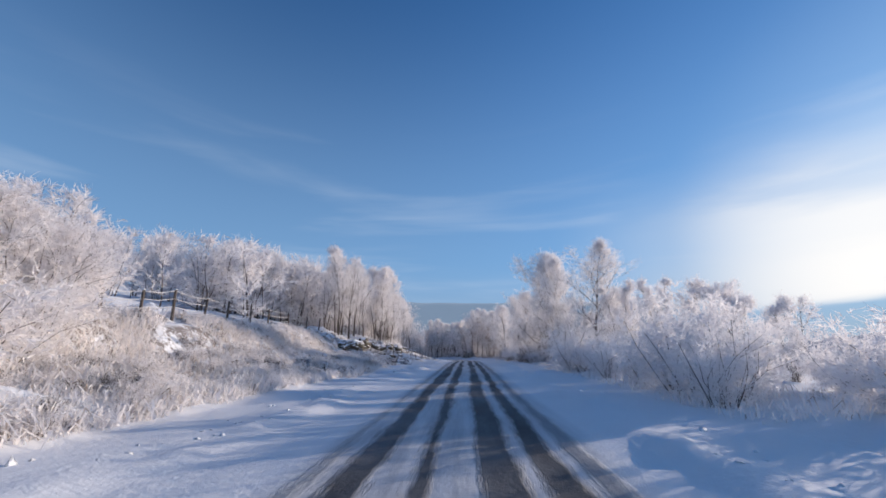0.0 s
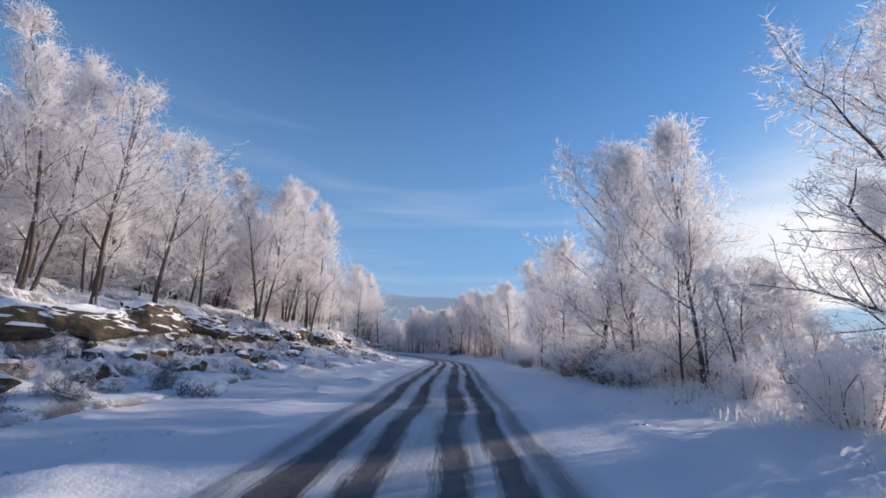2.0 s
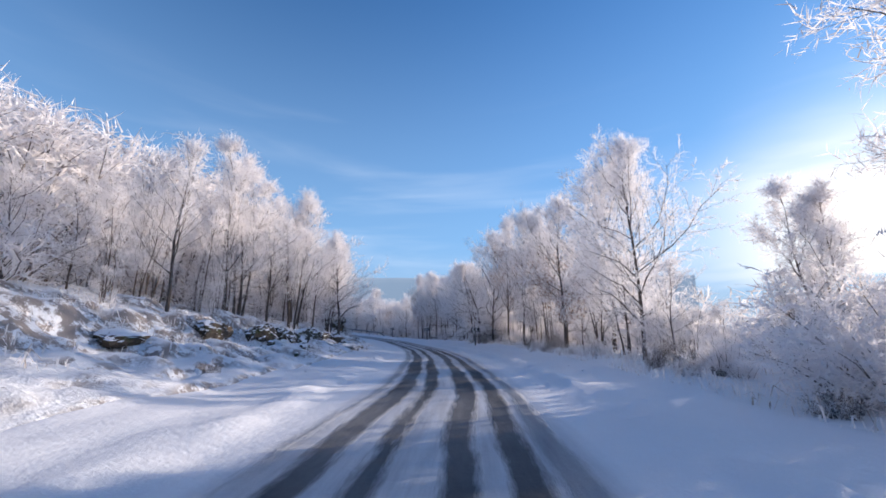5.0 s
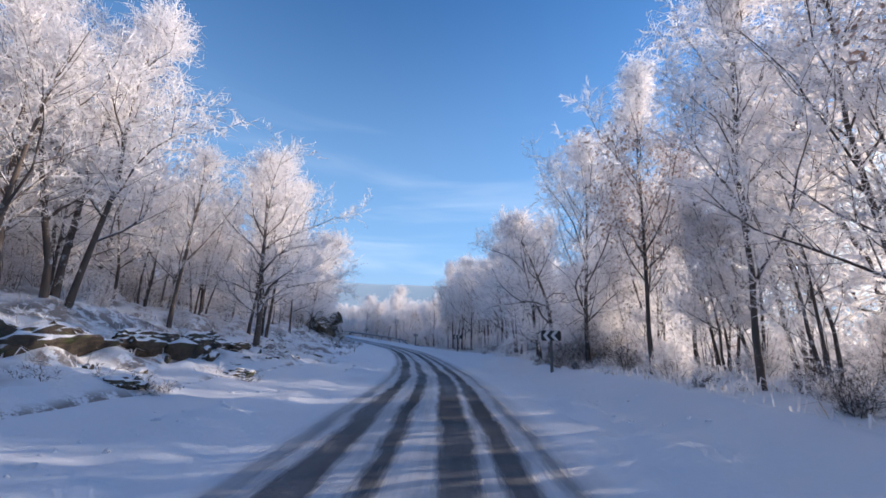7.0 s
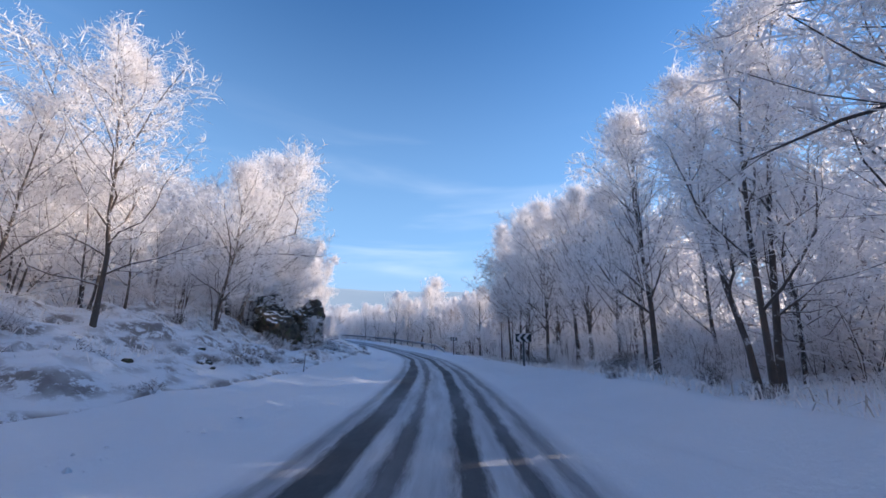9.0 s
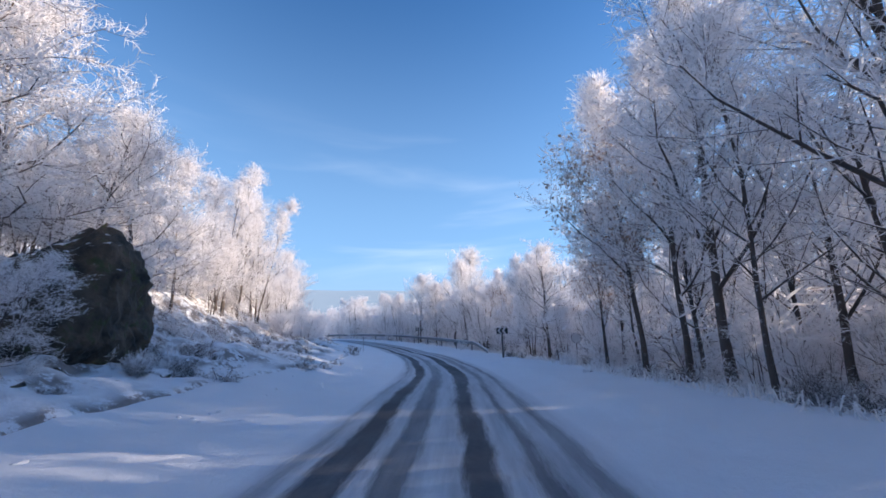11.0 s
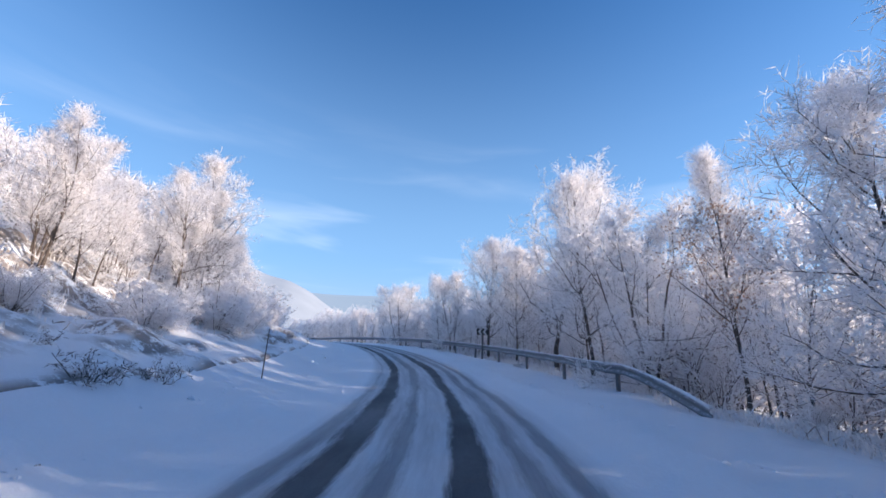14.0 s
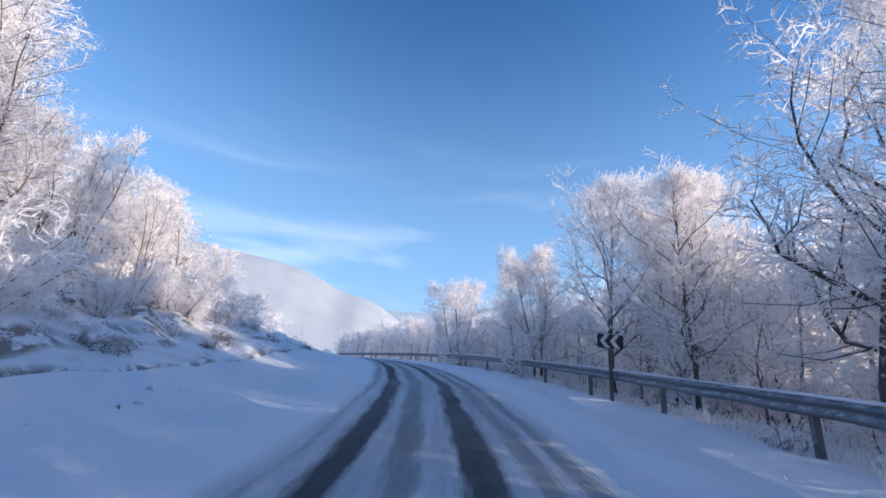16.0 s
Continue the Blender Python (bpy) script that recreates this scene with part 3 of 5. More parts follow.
def frosted_tree(kind, seed, grade="full", leaves=None, bare=False):
    """Trunk with limbs and boughs, and a crown of rimed twigs; built once at its kind's height, then copied."""
    rng, k = np.random.RandomState(seed), KINDS[kind]
    H, ns, coarse = k["H"], k["stems"], grade == "far"
    share, limb_pieces, n2, bough_pieces, n3, n4, twig, tip, thick = GRADE[grade]
    root = new("woodland_tree" if coarse else kind + "_tree")
    around = rng.rand() * 6.28 + np.arange(ns) * 6.28 / ns
    lean = k["lean"] * (0.5 + rng.rand(ns))
    D = unit(np.stack([np.cos(around) * lean, np.sin(around) * lean, np.ones(ns)], 1))
    P = np.stack([np.cos(around), np.sin(around), np.zeros(ns)], 1) * (0.16 if ns > 1 else 0)
    P[:, 2] = -0.35
    tall = H * (0.84 + 0.16 * rng.rand(ns))
    girth = k["girth"] * (0.8 + 0.4 * rng.rand(ns))
    # stems in kinked pieces, the foot flared
    pieces, wood, bits, R = 7, [], [], girth * 1.25
    for j in range(pieces):
        seg = tall / pieces
        R2 = np.maximum(girth * (1 - (j + 1) / pieces) ** 0.75, 0.012)
        wood.append(tubes(P, D, seg * 1.02, R, R2, np.zeros(ns), 2, 4 if coarse else 7, False))
        bits.append((P.copy(), D.copy(), seg, R.copy()))
        P = P + D * seg[:, None]
        D = D + rng.normal(size=(ns, 3)) * k["crook"] * (0.34, 0.34, 0.05)
        D[:, 2] += 0.12
        D, R = unit(D), R2
    # limbs: flatter below, steeper towards the top
    lp, ld, ll, lr = [], [], [], []
    for i in range(ns):
        count = max(4, round(k["limbs"] * share))
        swing = rng.rand() * 6.283
        for n in range(count):
            x = (n + rng.rand()) / count
            h = k["clear"] + (0.985 - k["clear"]) * x
            j = min(pieces - 1, int(h * pieces))
            q, d, seg, r = (b[i] for b in bits[j])
            swing += 2.4 + rng.normal() * 0.5
            tilt = radians(k["low"] + (k["high"] - k["low"]) * x ** 0.8 + rng.normal() * 9)
            side = np.array([math.cos(swing), math.sin(swing), 0.0])
            dome = 0.62 + 0.55 * math.sin(math.pi * min(1.0, x * 0.92 + 0.12)) - 0.45 * x * x
            taper = 1.15 - 0.98 * x
            lp.append(q + d * seg * (h * pieces - j))
            ld.append(unit(d * math.cos(tilt) + side * math.sin(tilt)))
            ll.append(H * k["reach"] * (dome * (1 - k["plume"]) + taper * k["plume"]) * (0.7 + 0.55 * rng.rand()))
            lr.append(max(0.016, r * (0.62 - 0.2 * rng.rand())))
    lp, ld, ll, lr = map(np.array, (lp, ld, ll, lr))
    reach = np.tile(ll, limb_pieces)
    lp, ld, ll, lr, le, out = kinked(rng, lp, ld, ll, lr, np.maximum(lr * 0.2, 0.008), 0.25 + 0.3 * rng.rand(len(lp)), limb_pieces, k["crook"])
    wood.append(tubes(lp, ld, ll * 1.04, lr, le, np.zeros(len(lp)), 2, 3 if grade != "full" else 5, False))
    bearers = [(lp[out > 0.25], ld[out > 0.25], ll[out > 0.25], le[out > 0.25])] if n2 else [(lp, ld, ll, le)]
    if n2:
        bp, bd, bl, br = shoots(rng, lp, ld, ll, lr, np.zeros(len(lp)), n2, 0.15, 1.0, 0.52, 0.10, 1.0, 0.5)
        room = reach.repeat(n2) * (0.50 - 0.28 * out.repeat(n2))
        bl = np.maximum(0.35, room * (0.65 + 0.7 * rng.rand(len(bp))))
        br = np.clip(br, 0.008, 0.03)
        bp, bd, bl, br, be, far_out = kinked(rng, bp, bd, bl, br, br * 0.45, np.full(len(bp), 0.2), bough_pieces, k["crook"] * 0.9)
        wood.append(tubes(bp, bd, bl * 1.04, br, be, np.zeros(len(bp)), 2, 3, False))
        bearers.append((bp, bd, bl, be))
    v, f = join(wood)
    part("trunk", mesh_from("trunk", v, f, M_BARK, True), M_BARK, root, "dark bark with rime on its upper side")
    p2, d2, l2, r2 = (np.concatenate(x) for x in zip(*bearers))
    p3, d3, l3, r3 = shoots(rng, p2, d2, l2, r2, np.zeros(len(p2)), n3, 0.05, 1.05, 0.56, 0.12, 1.0, 1.0)
    l3 = twig * (0.55 + 0.9 * rng.rand(len(p3)))
    r3 = thick * (0.75 + 0.4 * rng.rand(len(p3)))
    crown = [slivers(rng, p3, d3, l3, r3, True)]
    p4, d4, l4, r4 = shoots(rng, p3, d3, l3, r3, np.zeros(len(p3)), n4, 0.05, 1.0, 0.60, 0.05, 1.0, 1.0)
    l4 = tip * (0.5 + rng.rand(len(p4)))
    crown.append(slivers(rng, p4, d4, l4, r3.repeat(n4) * 1.1, False))
    v, f = join(crown)
    mat = M_RIME_THIN if bare else M_RIME
    part("crown", mesh_from("crown", v, f, mat, False), mat, root, "dense bare twigs white with hoar frost")
    if leaves:
        m, count, size, low = leaves
        pick = rng.choice(len(p3), min(count, len(p3)), replace=False)
        pick = pick[p3[pick, 2] < H * low]
        reps = 6
        c = np.repeat(p3[pick] + d3[pick] * l3[pick, None] * 0.6, reps, 0) + rng.normal(size=(len(pick) * reps, 3)) * 0.15
        a, b = sway(rng, len(c)), sway(rng, len(c))
        a = unit(a + np.array([0, 0, -0.6]))
        b = unit(np.cross(a, b))
        s = size * (0.6 + 0.8 * rng.rand(len(c)))[:, None]
        quad = np.stack([c, c + a * s * 0.5 + b * s * 0.35, c + a * s, c + a * s * 0.5 - b * s * 0.35], 1)
        quad[:, 2] += np.cross(a, b) * s * 0.18
        me = mesh_from("foliage", quad.reshape(-1, 3), np.arange(len(c) * 4).reshape(-1, 4), m, False)
        part("foliage", me, m, root, "withered leaves that hang on the twigs")
    return root


def frosted_shrub(seed, stems, H, wide=0.55, mat=None, n2=8, n3=7, n4=2, twig=0.22, thick=0.010, name="frosted_shrub"):
    """A many-stemmed bush, rimed to the ground; twig: length of its twigs, thick: their half width."""
    rng = np.random.RandomState(seed)
    root = new(name)
    a = rng.rand(stems) * 6.283
    lean = rng.rand(stems) ** 0.7 * wide * 1.5
    d = unit(np.stack([np.cos(a) * lean, np.sin(a) * lean, np.ones(stems)], 1))
    p = np.stack([np.cos(a), np.sin(a), np.zeros(stems)], 1) * (rng.rand(stems) * 0.35 * H * wide)[:, None]
    p[:, 2] = -0.15
    ln = H * (0.5 + 0.55 * rng.rand(stems))
    r = 0.017 * (0.7 + 0.6 * rng.rand(stems)) * (H / 2) ** 0.5
    p, d, ln, r, re, out = kinked(rng, p, d, ln, r, r * 0.35, -0.1 * np.ones(stems), 3, 0.20)
    v, f = join([tubes(p, d, ln * 1.03, r, re, np.zeros(len(p)), 2, 3, False)])
    tagged(part("stem", mesh_from("stem", v, f, M_BARK, True), M_BARK, root), "thin dark stems", kind="stuff")
    each = max(1, round(n2 / 3))
    p2, d2, l2, r2 = shoots(rng, p, d, ln, r, np.zeros(len(p)), each, 0.1, 1.05, 0.55, 0.12, 1.0, 0.7)
    l2 = H * (0.16 + 0.2 * rng.rand(len(p2)))
    p3, d3, l3, r3 = shoots(rng, p2, d2, l2, r2, np.zeros(len(p2)), n3, 0.05, 1.05, 0.60, 0.08, 1.0, 1.0)
    l3 = twig * (0.6 + 0.9 * rng.rand(len(p3)))
    r3 = thick * (0.8 + 0.4 * rng.rand(len(p3)))
    chunks = [slivers(rng, p2, d2, l2, np.full(len(p2), thick * 1.1), True), slivers(rng, p3, d3, l3, r3, True)]
    if n4:
        p4, d4, l4, r4 = shoots(rng, p3, d3, l3, r3, np.zeros(len(p3)), n4, 0.1, 1.0, 0.62, 0.04, 1.0, 1.0)
        chunks.append(slivers(rng, p4, d4, twig * (0.35 + 0.5 * rng.rand(len(p4))), r3.repeat(n4), False))
    v, f = join(chunks)
    m = mat or M_RIME_THICK
    part("crown", mesh_from("crown", v, f, m, False), m, root, "twigs thick with hoar frost")
    return root


STOCK = {
    "oak": [frosted_tree("oak", 11), frosted_tree("oak", 12), frosted_tree("oak", 13), frosted_tree("oak", 14)],
    "slim": [frosted_tree("slim", 21), frosted_tree("slim", 22), frosted_tree("slim", 23)],
    "clump": [frosted_tree("clump", 31), frosted_tree("clump", 32)],
    "crooked": [frosted_tree("crooked", 41), frosted_tree("crooked", 42)],
    "round": [frosted_tree("round", 51), frosted_tree("round", 52)],
    "brown": [frosted_tree("oak", 61, leaves=(M_LEAF, 900, 0.11, 0.62)), frosted_tree("slim", 62, leaves=(M_LEAF, 700, 0.11, 0.75))],
    "bare": [frosted_tree("slim", 81, "mid", bare=True), frosted_tree("crooked", 82, bare=True)],
    "wood": [frosted_tree("slim", 86, "mid"), frosted_tree("oak", 87, "mid"), frosted_tree("clump", 88, "mid"), frosted_tree("oak", 89, "mid"), frosted_tree("clump", 90, "mid")],
    "pole": [frosted_tree("slim", 84, "mid"), frosted_tree("slim", 85, "mid"), frosted_tree("slim", 83, "mid")],
    "thicket": [frosted_tree("round", 96, "mid"), frosted_tree("round", 97, "mid"), frosted_tree("round", 98, "mid")],
    "far": [frosted_tree("oak", 91, "far"), frosted_tree("oak", 92, "far"), frosted_tree("clump", 93, "far"), frosted_tree("round", 94, "far"), frosted_tree("crooked", 95, "far")],
    "shrub": [frosted_shrub(101, 20, 2.4, 0.42, None, 9, 8, 5), frosted_shrub(102, 20, 1.8, 0.55, None, 9, 8, 5), frosted_shrub(103, 18, 2.8, 0.36, None, 9, 8, 5)],
    "dark": [frosted_shrub(121, 18, 2.4, 0.45, M_RIME_THIN, 9, 8, 3, 0.22, 0.009, "dark_bush"), frosted_shrub(122, 18, 1.2, 0.9, M_RIME_THIN, 9, 7, 3, 0.14, 0.007, "dark_bush")],
    "brush": [frosted_shrub(106, 14, 2.0, 0.5, M_RIME, 6, 8, 3, 0.26, 0.012, "bramble_bush"), frosted_shrub(107, 14, 1.6, 0.6, M_RIME, 6, 8, 3, 0.24, 0.012, "bramble_bush"), frosted_shrub(108, 14, 1.8, 0.7, M_BRAMBLE, 6, 8, 3, 0.25, 0.012, "bramble_bush")],
    "scrub": [frosted_shrub(111, 11, 0.8, 0.9, M_RIME_THIN, 5, 6, 1, 0.13, 0.008, "low_scrub"), frosted_shrub(112, 11, 0.55, 1.2, M_BRAMBLE, 5, 6, 1, 0.10, 0.007, "low_scrub"), frosted_shrub(113, 11, 1.1, 0.7, M_RIME_THIN, 5, 6, 1, 0.15, 0.009, "low_scrub")],
    "under": [frosted_shrub(131, 9, 3.0, 0.5, M_BRAMBLE, 6, 5, 1, 0.55, 0.026, "undergrowth"), frosted_shrub(132, 9, 2.4, 0.6, M_RIME, 6, 5, 1, 0.55, 0.026, "undergrowth"), frosted_shrub(133, 9, 3.4, 0.4, M_BRAMBLE, 6, 5, 1, 0.55, 0.026, "undergrowth")],
}
LABELS = {
    "oak": ("bare oak with spreading limbs, white with hoar frost", "tree"),
    "slim": ("slender bare tree with rising branches, rimed white", "tree"),
    "clump": ("bare tree of several thin stems, white with frost", "tree"),
    "crooked": ("crooked forked tree with long frosted limbs", "tree"),
    "round": ("low round tree, thickly covered in hoar frost", "tree"),
    "brown": ("frosted oak that still holds withered brown leaves", "tree"),
    "bare": ("dark slender tree with thin rime on its twigs", "tree"),
    "wood": ("thin frosted tree among others at the wood's edge", "tree"),
    "brush": ("low frosted undergrowth bush at the wood's edge", "shrub"),
    "pole": ("tall slender tree with a narrow frosted crown", "tree"),
    "thicket": ("low bushy tree, frosted down to the snow", "tree"),
    "far": ("frosted bare tree in the woods behind the road", "tree"),
    "shrub": ("many-stemmed bush thick with hoar frost on the verge", "shrub"),
    "dark": ("dark twiggy bush with a little snow on it", "shrub"),
    "scrub": ("low dark bush half buried in the snow", "shrub"),
    "under": ("tangled brown undergrowth with frost inside the wood", "shrub"),
}
used, massed = set(), {}
RNG = random.Random(5)


def plant(kind, s, u, height, pick=None, spin=None, sink=0.0, group=""):
    """A copy of a stock plant at station s, u to the right, scaled to its height."""
    stock = STOCK[kind]
    src = stock[RNG.randrange(len(stock)) if pick is None else pick % len(stock)]
    built = max(c.bound_box[6][2] for c in src.children)
    k = height / built
    q = at(s, u, -sink)
    wide = k * (0.95 + 0.25 * RNG.random())
    m = pose(q.x, q.y, q.z, 0, 0, RNG.random() * 360 if spin is None else spin) @ Matrix.Diagonal((wide, wide, k, 1))
    label, category = LABELS[kind]
    if kind in ("scrub", "under") or (kind == "far" and (abs(u) > 15.5 or s > 200)):
        massed.setdefault(kind, []).append((src, m))
        return None
    if src.name in used:
        ob = copy_thing(src, m)
    else:
        used.add(src.name)
        src.matrix_basis = m
        ob = src
    return tagged(ob, label, category, group or ("roadside trees" if category == "tree" else "roadside bushes"))


# right of the road, the stems that stand out: station, offset, height, kind
for s, u, h, kind in (
    (33.7, 9.6, 9.6, "oak"), (39.2, 7.9, 10.0, "slim"), (43.4, 7.4, 10.5, "oak"), (46.5, 7.2, 11.5, "oak"), (50.9, 6.3, 8.0, "oak"),
    (55.2, 6.8, 8.6, "slim"), (56.6, 6.2, 8.2, "slim"), (63.9, 8.0, 9.5, "clump"), (68.4, 8.4, 5.0, "clump"), (75.4, 7.6, 9.5, "oak"),
    (80.0, 8.6, 9.5, "oak"), (83.0, 7.2, 9.0, "brown"), (86.3, 7.2, 10.5, "slim"), (88.4, 6.3, 11.5, "slim"), (91.8, 8.2, 9.5, "clump"),
    (92.7, 6.4, 10.5, "brown"),
):
    plant(kind, s, u, h * 1.07)
for s, u, h, kind in (
    (97.6, 6.4, 10.5, "oak"), (101.9, 5.9, 8.5, "crooked"), (105.5, 6.6, 9.0, "slim"), (109.0, 6.4, 8.5, "clump"), (113.5, 6.5, 9.0, "slim"),
    (117.5, 7.2, 9.5, "slim"), (120.0, 7.0, 10.0, "slim"), (122.8, 7.4, 10.5, "slim"), (125.4, 6.6, 11.2, "slim"), (128.6, 6.3, 11.0, "slim"),
    (130.6, 6.8, 12.5, "slim"), (132.4, 6.8, 12.0, "slim"), (134.6, 6.6, 11.5, "brown"), (137.0, 7.6, 9.0, "slim"), (138.6, 7.0, 7.5, "brown"),
):
    plant(kind, s, u, h * 1.07)
for s, u, h, kind in (
    (142.5, 8.6, 6.0, "clump"), (144.9, 7.6, 6.0, "clump"), (146.4, 7.2, 7.8, "oak"), (147.5, 8.4, 6.6, "clump"), (149.6, 7.4, 7.0, "clump"),
    (152.5, 8.2, 7.6, "crooked"), (156.0, 8.0, 7.5, "brown"), (159.5, 7.6, 7.0, "round"), (162.6, 7.2, 9.4, "oak"), (164.6, 8.2, 8.6, "slim"), (167.0, 7.8, 9.4, "oak"),
    (166.8, 9.0, 8.0, "clump"), (171.6, 7.6, 7.8, "oak"), (175.6, 7.4, 9.4, "oak"), (173.4, 9.0, 7.8, "clump"), (180.5, 6.4, 7.0, "round"), (187.0, 8.0, 7.5, "oak"), (195.0, 7.0, 7.0, "round"),
):
    plant(kind, s, u, h * 1.07)
for s, u, h, kind in ((18.5, 13.0, 3.6, "round"), (21.0, 12.6, 4.2, "round"), (24.0, 12.6, 5.2, "round"), (27.5, 11.8, 5.6, "clump"), (30.5, 10.6, 5.8, "clump")):
    plant(kind, s, u, h)
# left of the road
for s, u, h, kind in (
    (7.4, -9.6, 3.1, "round"), (8.6, -9.9, 2.9, "round"), (7.2, -10.6, 3.0, "round"), (9.4, -11.4, 2.4, "round"), (35.1, -11.6, 7.0, "clump"), (36.6, -11.0, 7.2, "slim"), (37.6, -12.2, 7.6, "clump"), (39.6, -11.4, 7.0, "slim"),
    (41.7, -11.0, 6.8, "slim"), (46.7, -10.8, 7.8, "clump"), (51.9, -11.0, 8.0, "slim"), (52.6, -11.8, 8.6, "clump"), (54.0, -10.7, 9.0, "clump"),
    (55.4, -11.4, 9.2, "slim"), (58.4, -11.2, 8.4, "clump"), (60.4, -11.0, 8.2, "slim"), (62.0, -11.8, 7.4, "clump"), (64.3, -11.0, 3.4, "thicket"), (74.1, -10.6, 7.2, "slim"), (79.6, -11.0, 8.2, "slim"), (81.8, -11.2, 9.0, "clump"),
):
    plant("pole" if kind == "slim" else kind, s, u, h * 1.07)
for s, u, h, kind in (
    (85.3, -10.8, 10.0, "slim"), (88.2, -9.8, 9.5, "slim"), (89.2, -10.4, 10.5, "slim"), (91.2, -10.6, 10.0, "clump"), (95.2, -9.8, 9.8, "slim"),
    (98.8, -8.0, 9.6, "oak"), (101.0, -9.2, 9.0, "slim"), (103.6, -9.4, 9.5, "clump"), (112.0, -10.0, 8.8, "oak"), (118.0, -9.6, 7.6, "oak"),
    (122.3, -10.8, 8.2, "crooked"), (125.6, -10.6, 8.2, "oak"), (128.2, -11.6, 9.0, "crooked"), (132.0, -10.6, 6.8, "crooked"), (136.0, -11.0, 6.5, "oak"),
):
    plant("pole" if kind == "slim" else kind, s, u, h * 1.07)
for s, u, h, kind in (
    (139.8, -11.2, 6.6, "clump"), (141.7, -11.6, 7.4, "clump"), (143.6, -11.4, 7.6, "slim"), (145.6, -11.0, 7.4, "clump"), (149.0, -12.2, 5.6, "oak"),
    (151.2, -10.4, 3.6, "thicket"), (153.4, -11.0, 3.8, "thicket"), (157.0, -11.0, 4.2, "clump"), (160.5, -10.8, 4.4, "thicket"), (164.4, -10.6, 5.6, "oak"), (166.6, -10.2, 5.8, "oak"),
    (169.0, -10.8, 6.0, "oak"), (171.5, -10.6, 5.0, "thicket"), (179.0, -10.4, 4.6, "thicket"), (182.0, -9.6, 3.6, "thicket"), (187.0, -9.0, 3.6, "thicket"),
):
    plant("pole" if kind == "slim" else kind, s, u, h * 1.07)

# woods behind, both sides: crown heights over the road along its length
RIGHT_TOPS = ((12, 26, 30, 40, 47, 50, 58, 64, 66, 71, 74, 90, 101, 108, 113, 126, 135, 140, 146, 157, 165, 172, 178, 186, 300), (2.5, 4.5, 7, 9.0, 10.5, 8.0, 7.8, 7.8, 4.6, 4.6, 9.0, 10.2, 12.2, 12.2, 10, 11.4, 12.6, 9.4, 7.4, 7.6, 9.0, 7.4, 8.2, 6.8, 5))
LEFT_TOPS = ((0, 20, 34, 40, 46, 51, 57, 60, 62, 64, 68, 74, 85, 100, 108, 121, 128, 134, 146, 151, 157, 162, 170, 180, 188, 300), (6.5, 7.5, 9, 9.4, 9.0, 10.8, 11.0, 10.8, 10.0, 8.2, 8.8, 10.0, 12.4, 12.6, 11, 9.8, 12, 9.4, 9.8, 8.8, 8.6, 8.6, 9.8, 8.8, 6.2, 4.5))
rows = random.Random(17)


def belt(kind, s0, s1, step, u0, u1, tops, low, group, extra=0.0):
    """A row of trees along the road, their tips just under the line of tops."""
    s = s0
    while s < s1:
        u = rows.uniform(u0, u1)
        ground = float(bank(s, u))
        h = float(np.interp(s, *tops)) + extra + 0.4 - max(ground, -2.0) - rows.uniform(0, low * 0.6)
        plant(kind, s, u, max(2.2, h), group=group)
        s += step * rows.uniform(0.6, 1.4)


belt("wood", 34, 148, 1.5, -13.2, -11.4, LEFT_TOPS, 2.4, "woods above the bank")
belt("wood", 149, 190, 0.95, -13.0, -10.4, LEFT_TOPS, 2.2, "woods above the bank")
belt("far", 26, 200, 1.2, -19, -14.5, LEFT_TOPS, 1.2, "woods above the bank", 0.5)
belt("far", 12, 62, 0.5, -27, -16.5, LEFT_TOPS, 2.0, "woods above the bank", 1.0)
belt("far", 6, 190, 3.4, -27, -18, LEFT_TOPS, 1.5, "woods above the bank", 1.5)
belt("far", 8, 120, 0.95, -44, -20, LEFT_TOPS, 2.0, "woods above the bank", 3.0)
belt("wood", 37, 62, 1.6, 7.0, 9.0, RIGHT_TOPS, 2.6, "woods below the road")
belt("wood", 62, 84, 3.2, 7.4, 9.4, RIGHT_TOPS, 2.6, "woods below the road")
belt("wood", 84, 96, 2.8, 7.0, 9.0, RIGHT_TOPS, 2.6, "woods below the road")
belt("pole", 112, 141, 2.1, 6.9, 10.0, RIGHT_TOPS, 2.0, "woods below the road")
belt("wood", 143, 235, 2.4, 8.2, 11.0, RIGHT_TOPS, 2.4, "woods below the road")
belt("wood", 98, 113, 4.0, 8.0, 11.0, RIGHT_TOPS, 2.0, "woods below the road")
belt("far", 84, 113, 3.2, 9.5, 15, RIGHT_TOPS, 1.5, "woods below the road")
# row behind the front trees, added to shade the road
belt("wood", 124, 174, 1.7, 10.5, 17, RIGHT_TOPS, 1.0, "woods below the road")
belt("far", 172, 240, 1.6, 9.5, 16, RIGHT_TOPS, 1.5, "woods below the road")
# taller rear rows, mostly hidden, added to shade the road and left bank
belt("far", 112, 146, 1.6, 17, 27, RIGHT_TOPS, 1.5, "woods below the road", 1.5)
belt("far", 146, 235, 1.3, 17, 27, RIGHT_TOPS, 1.5, "woods below the road", 2.5)
for i in range(60):
    plant("far", rows.uniform(-10, 190), rows.uniform(55, 140), rows.uniform(6, 9), group="woods in the valley")
belt("far", 170, 205, 4.0, 15, 26, RIGHT_TOPS, 1.5, "woods below the road", -1.0)
for i in range(12):
    s = rows.uniform(13, 30)
    plant("thicket", s, rows.uniform(9, 19), rows.uniform(1.7, 2.5), group="thicket below the road")
for i in range(16):
    s = rows.uniform(15, 38)
    plant("thicket", s, rows.uniform(7.2, 14), rows.uniform(2.4, 3.6) + max(0, s - 20) * 0.12, group="thicket below the road")
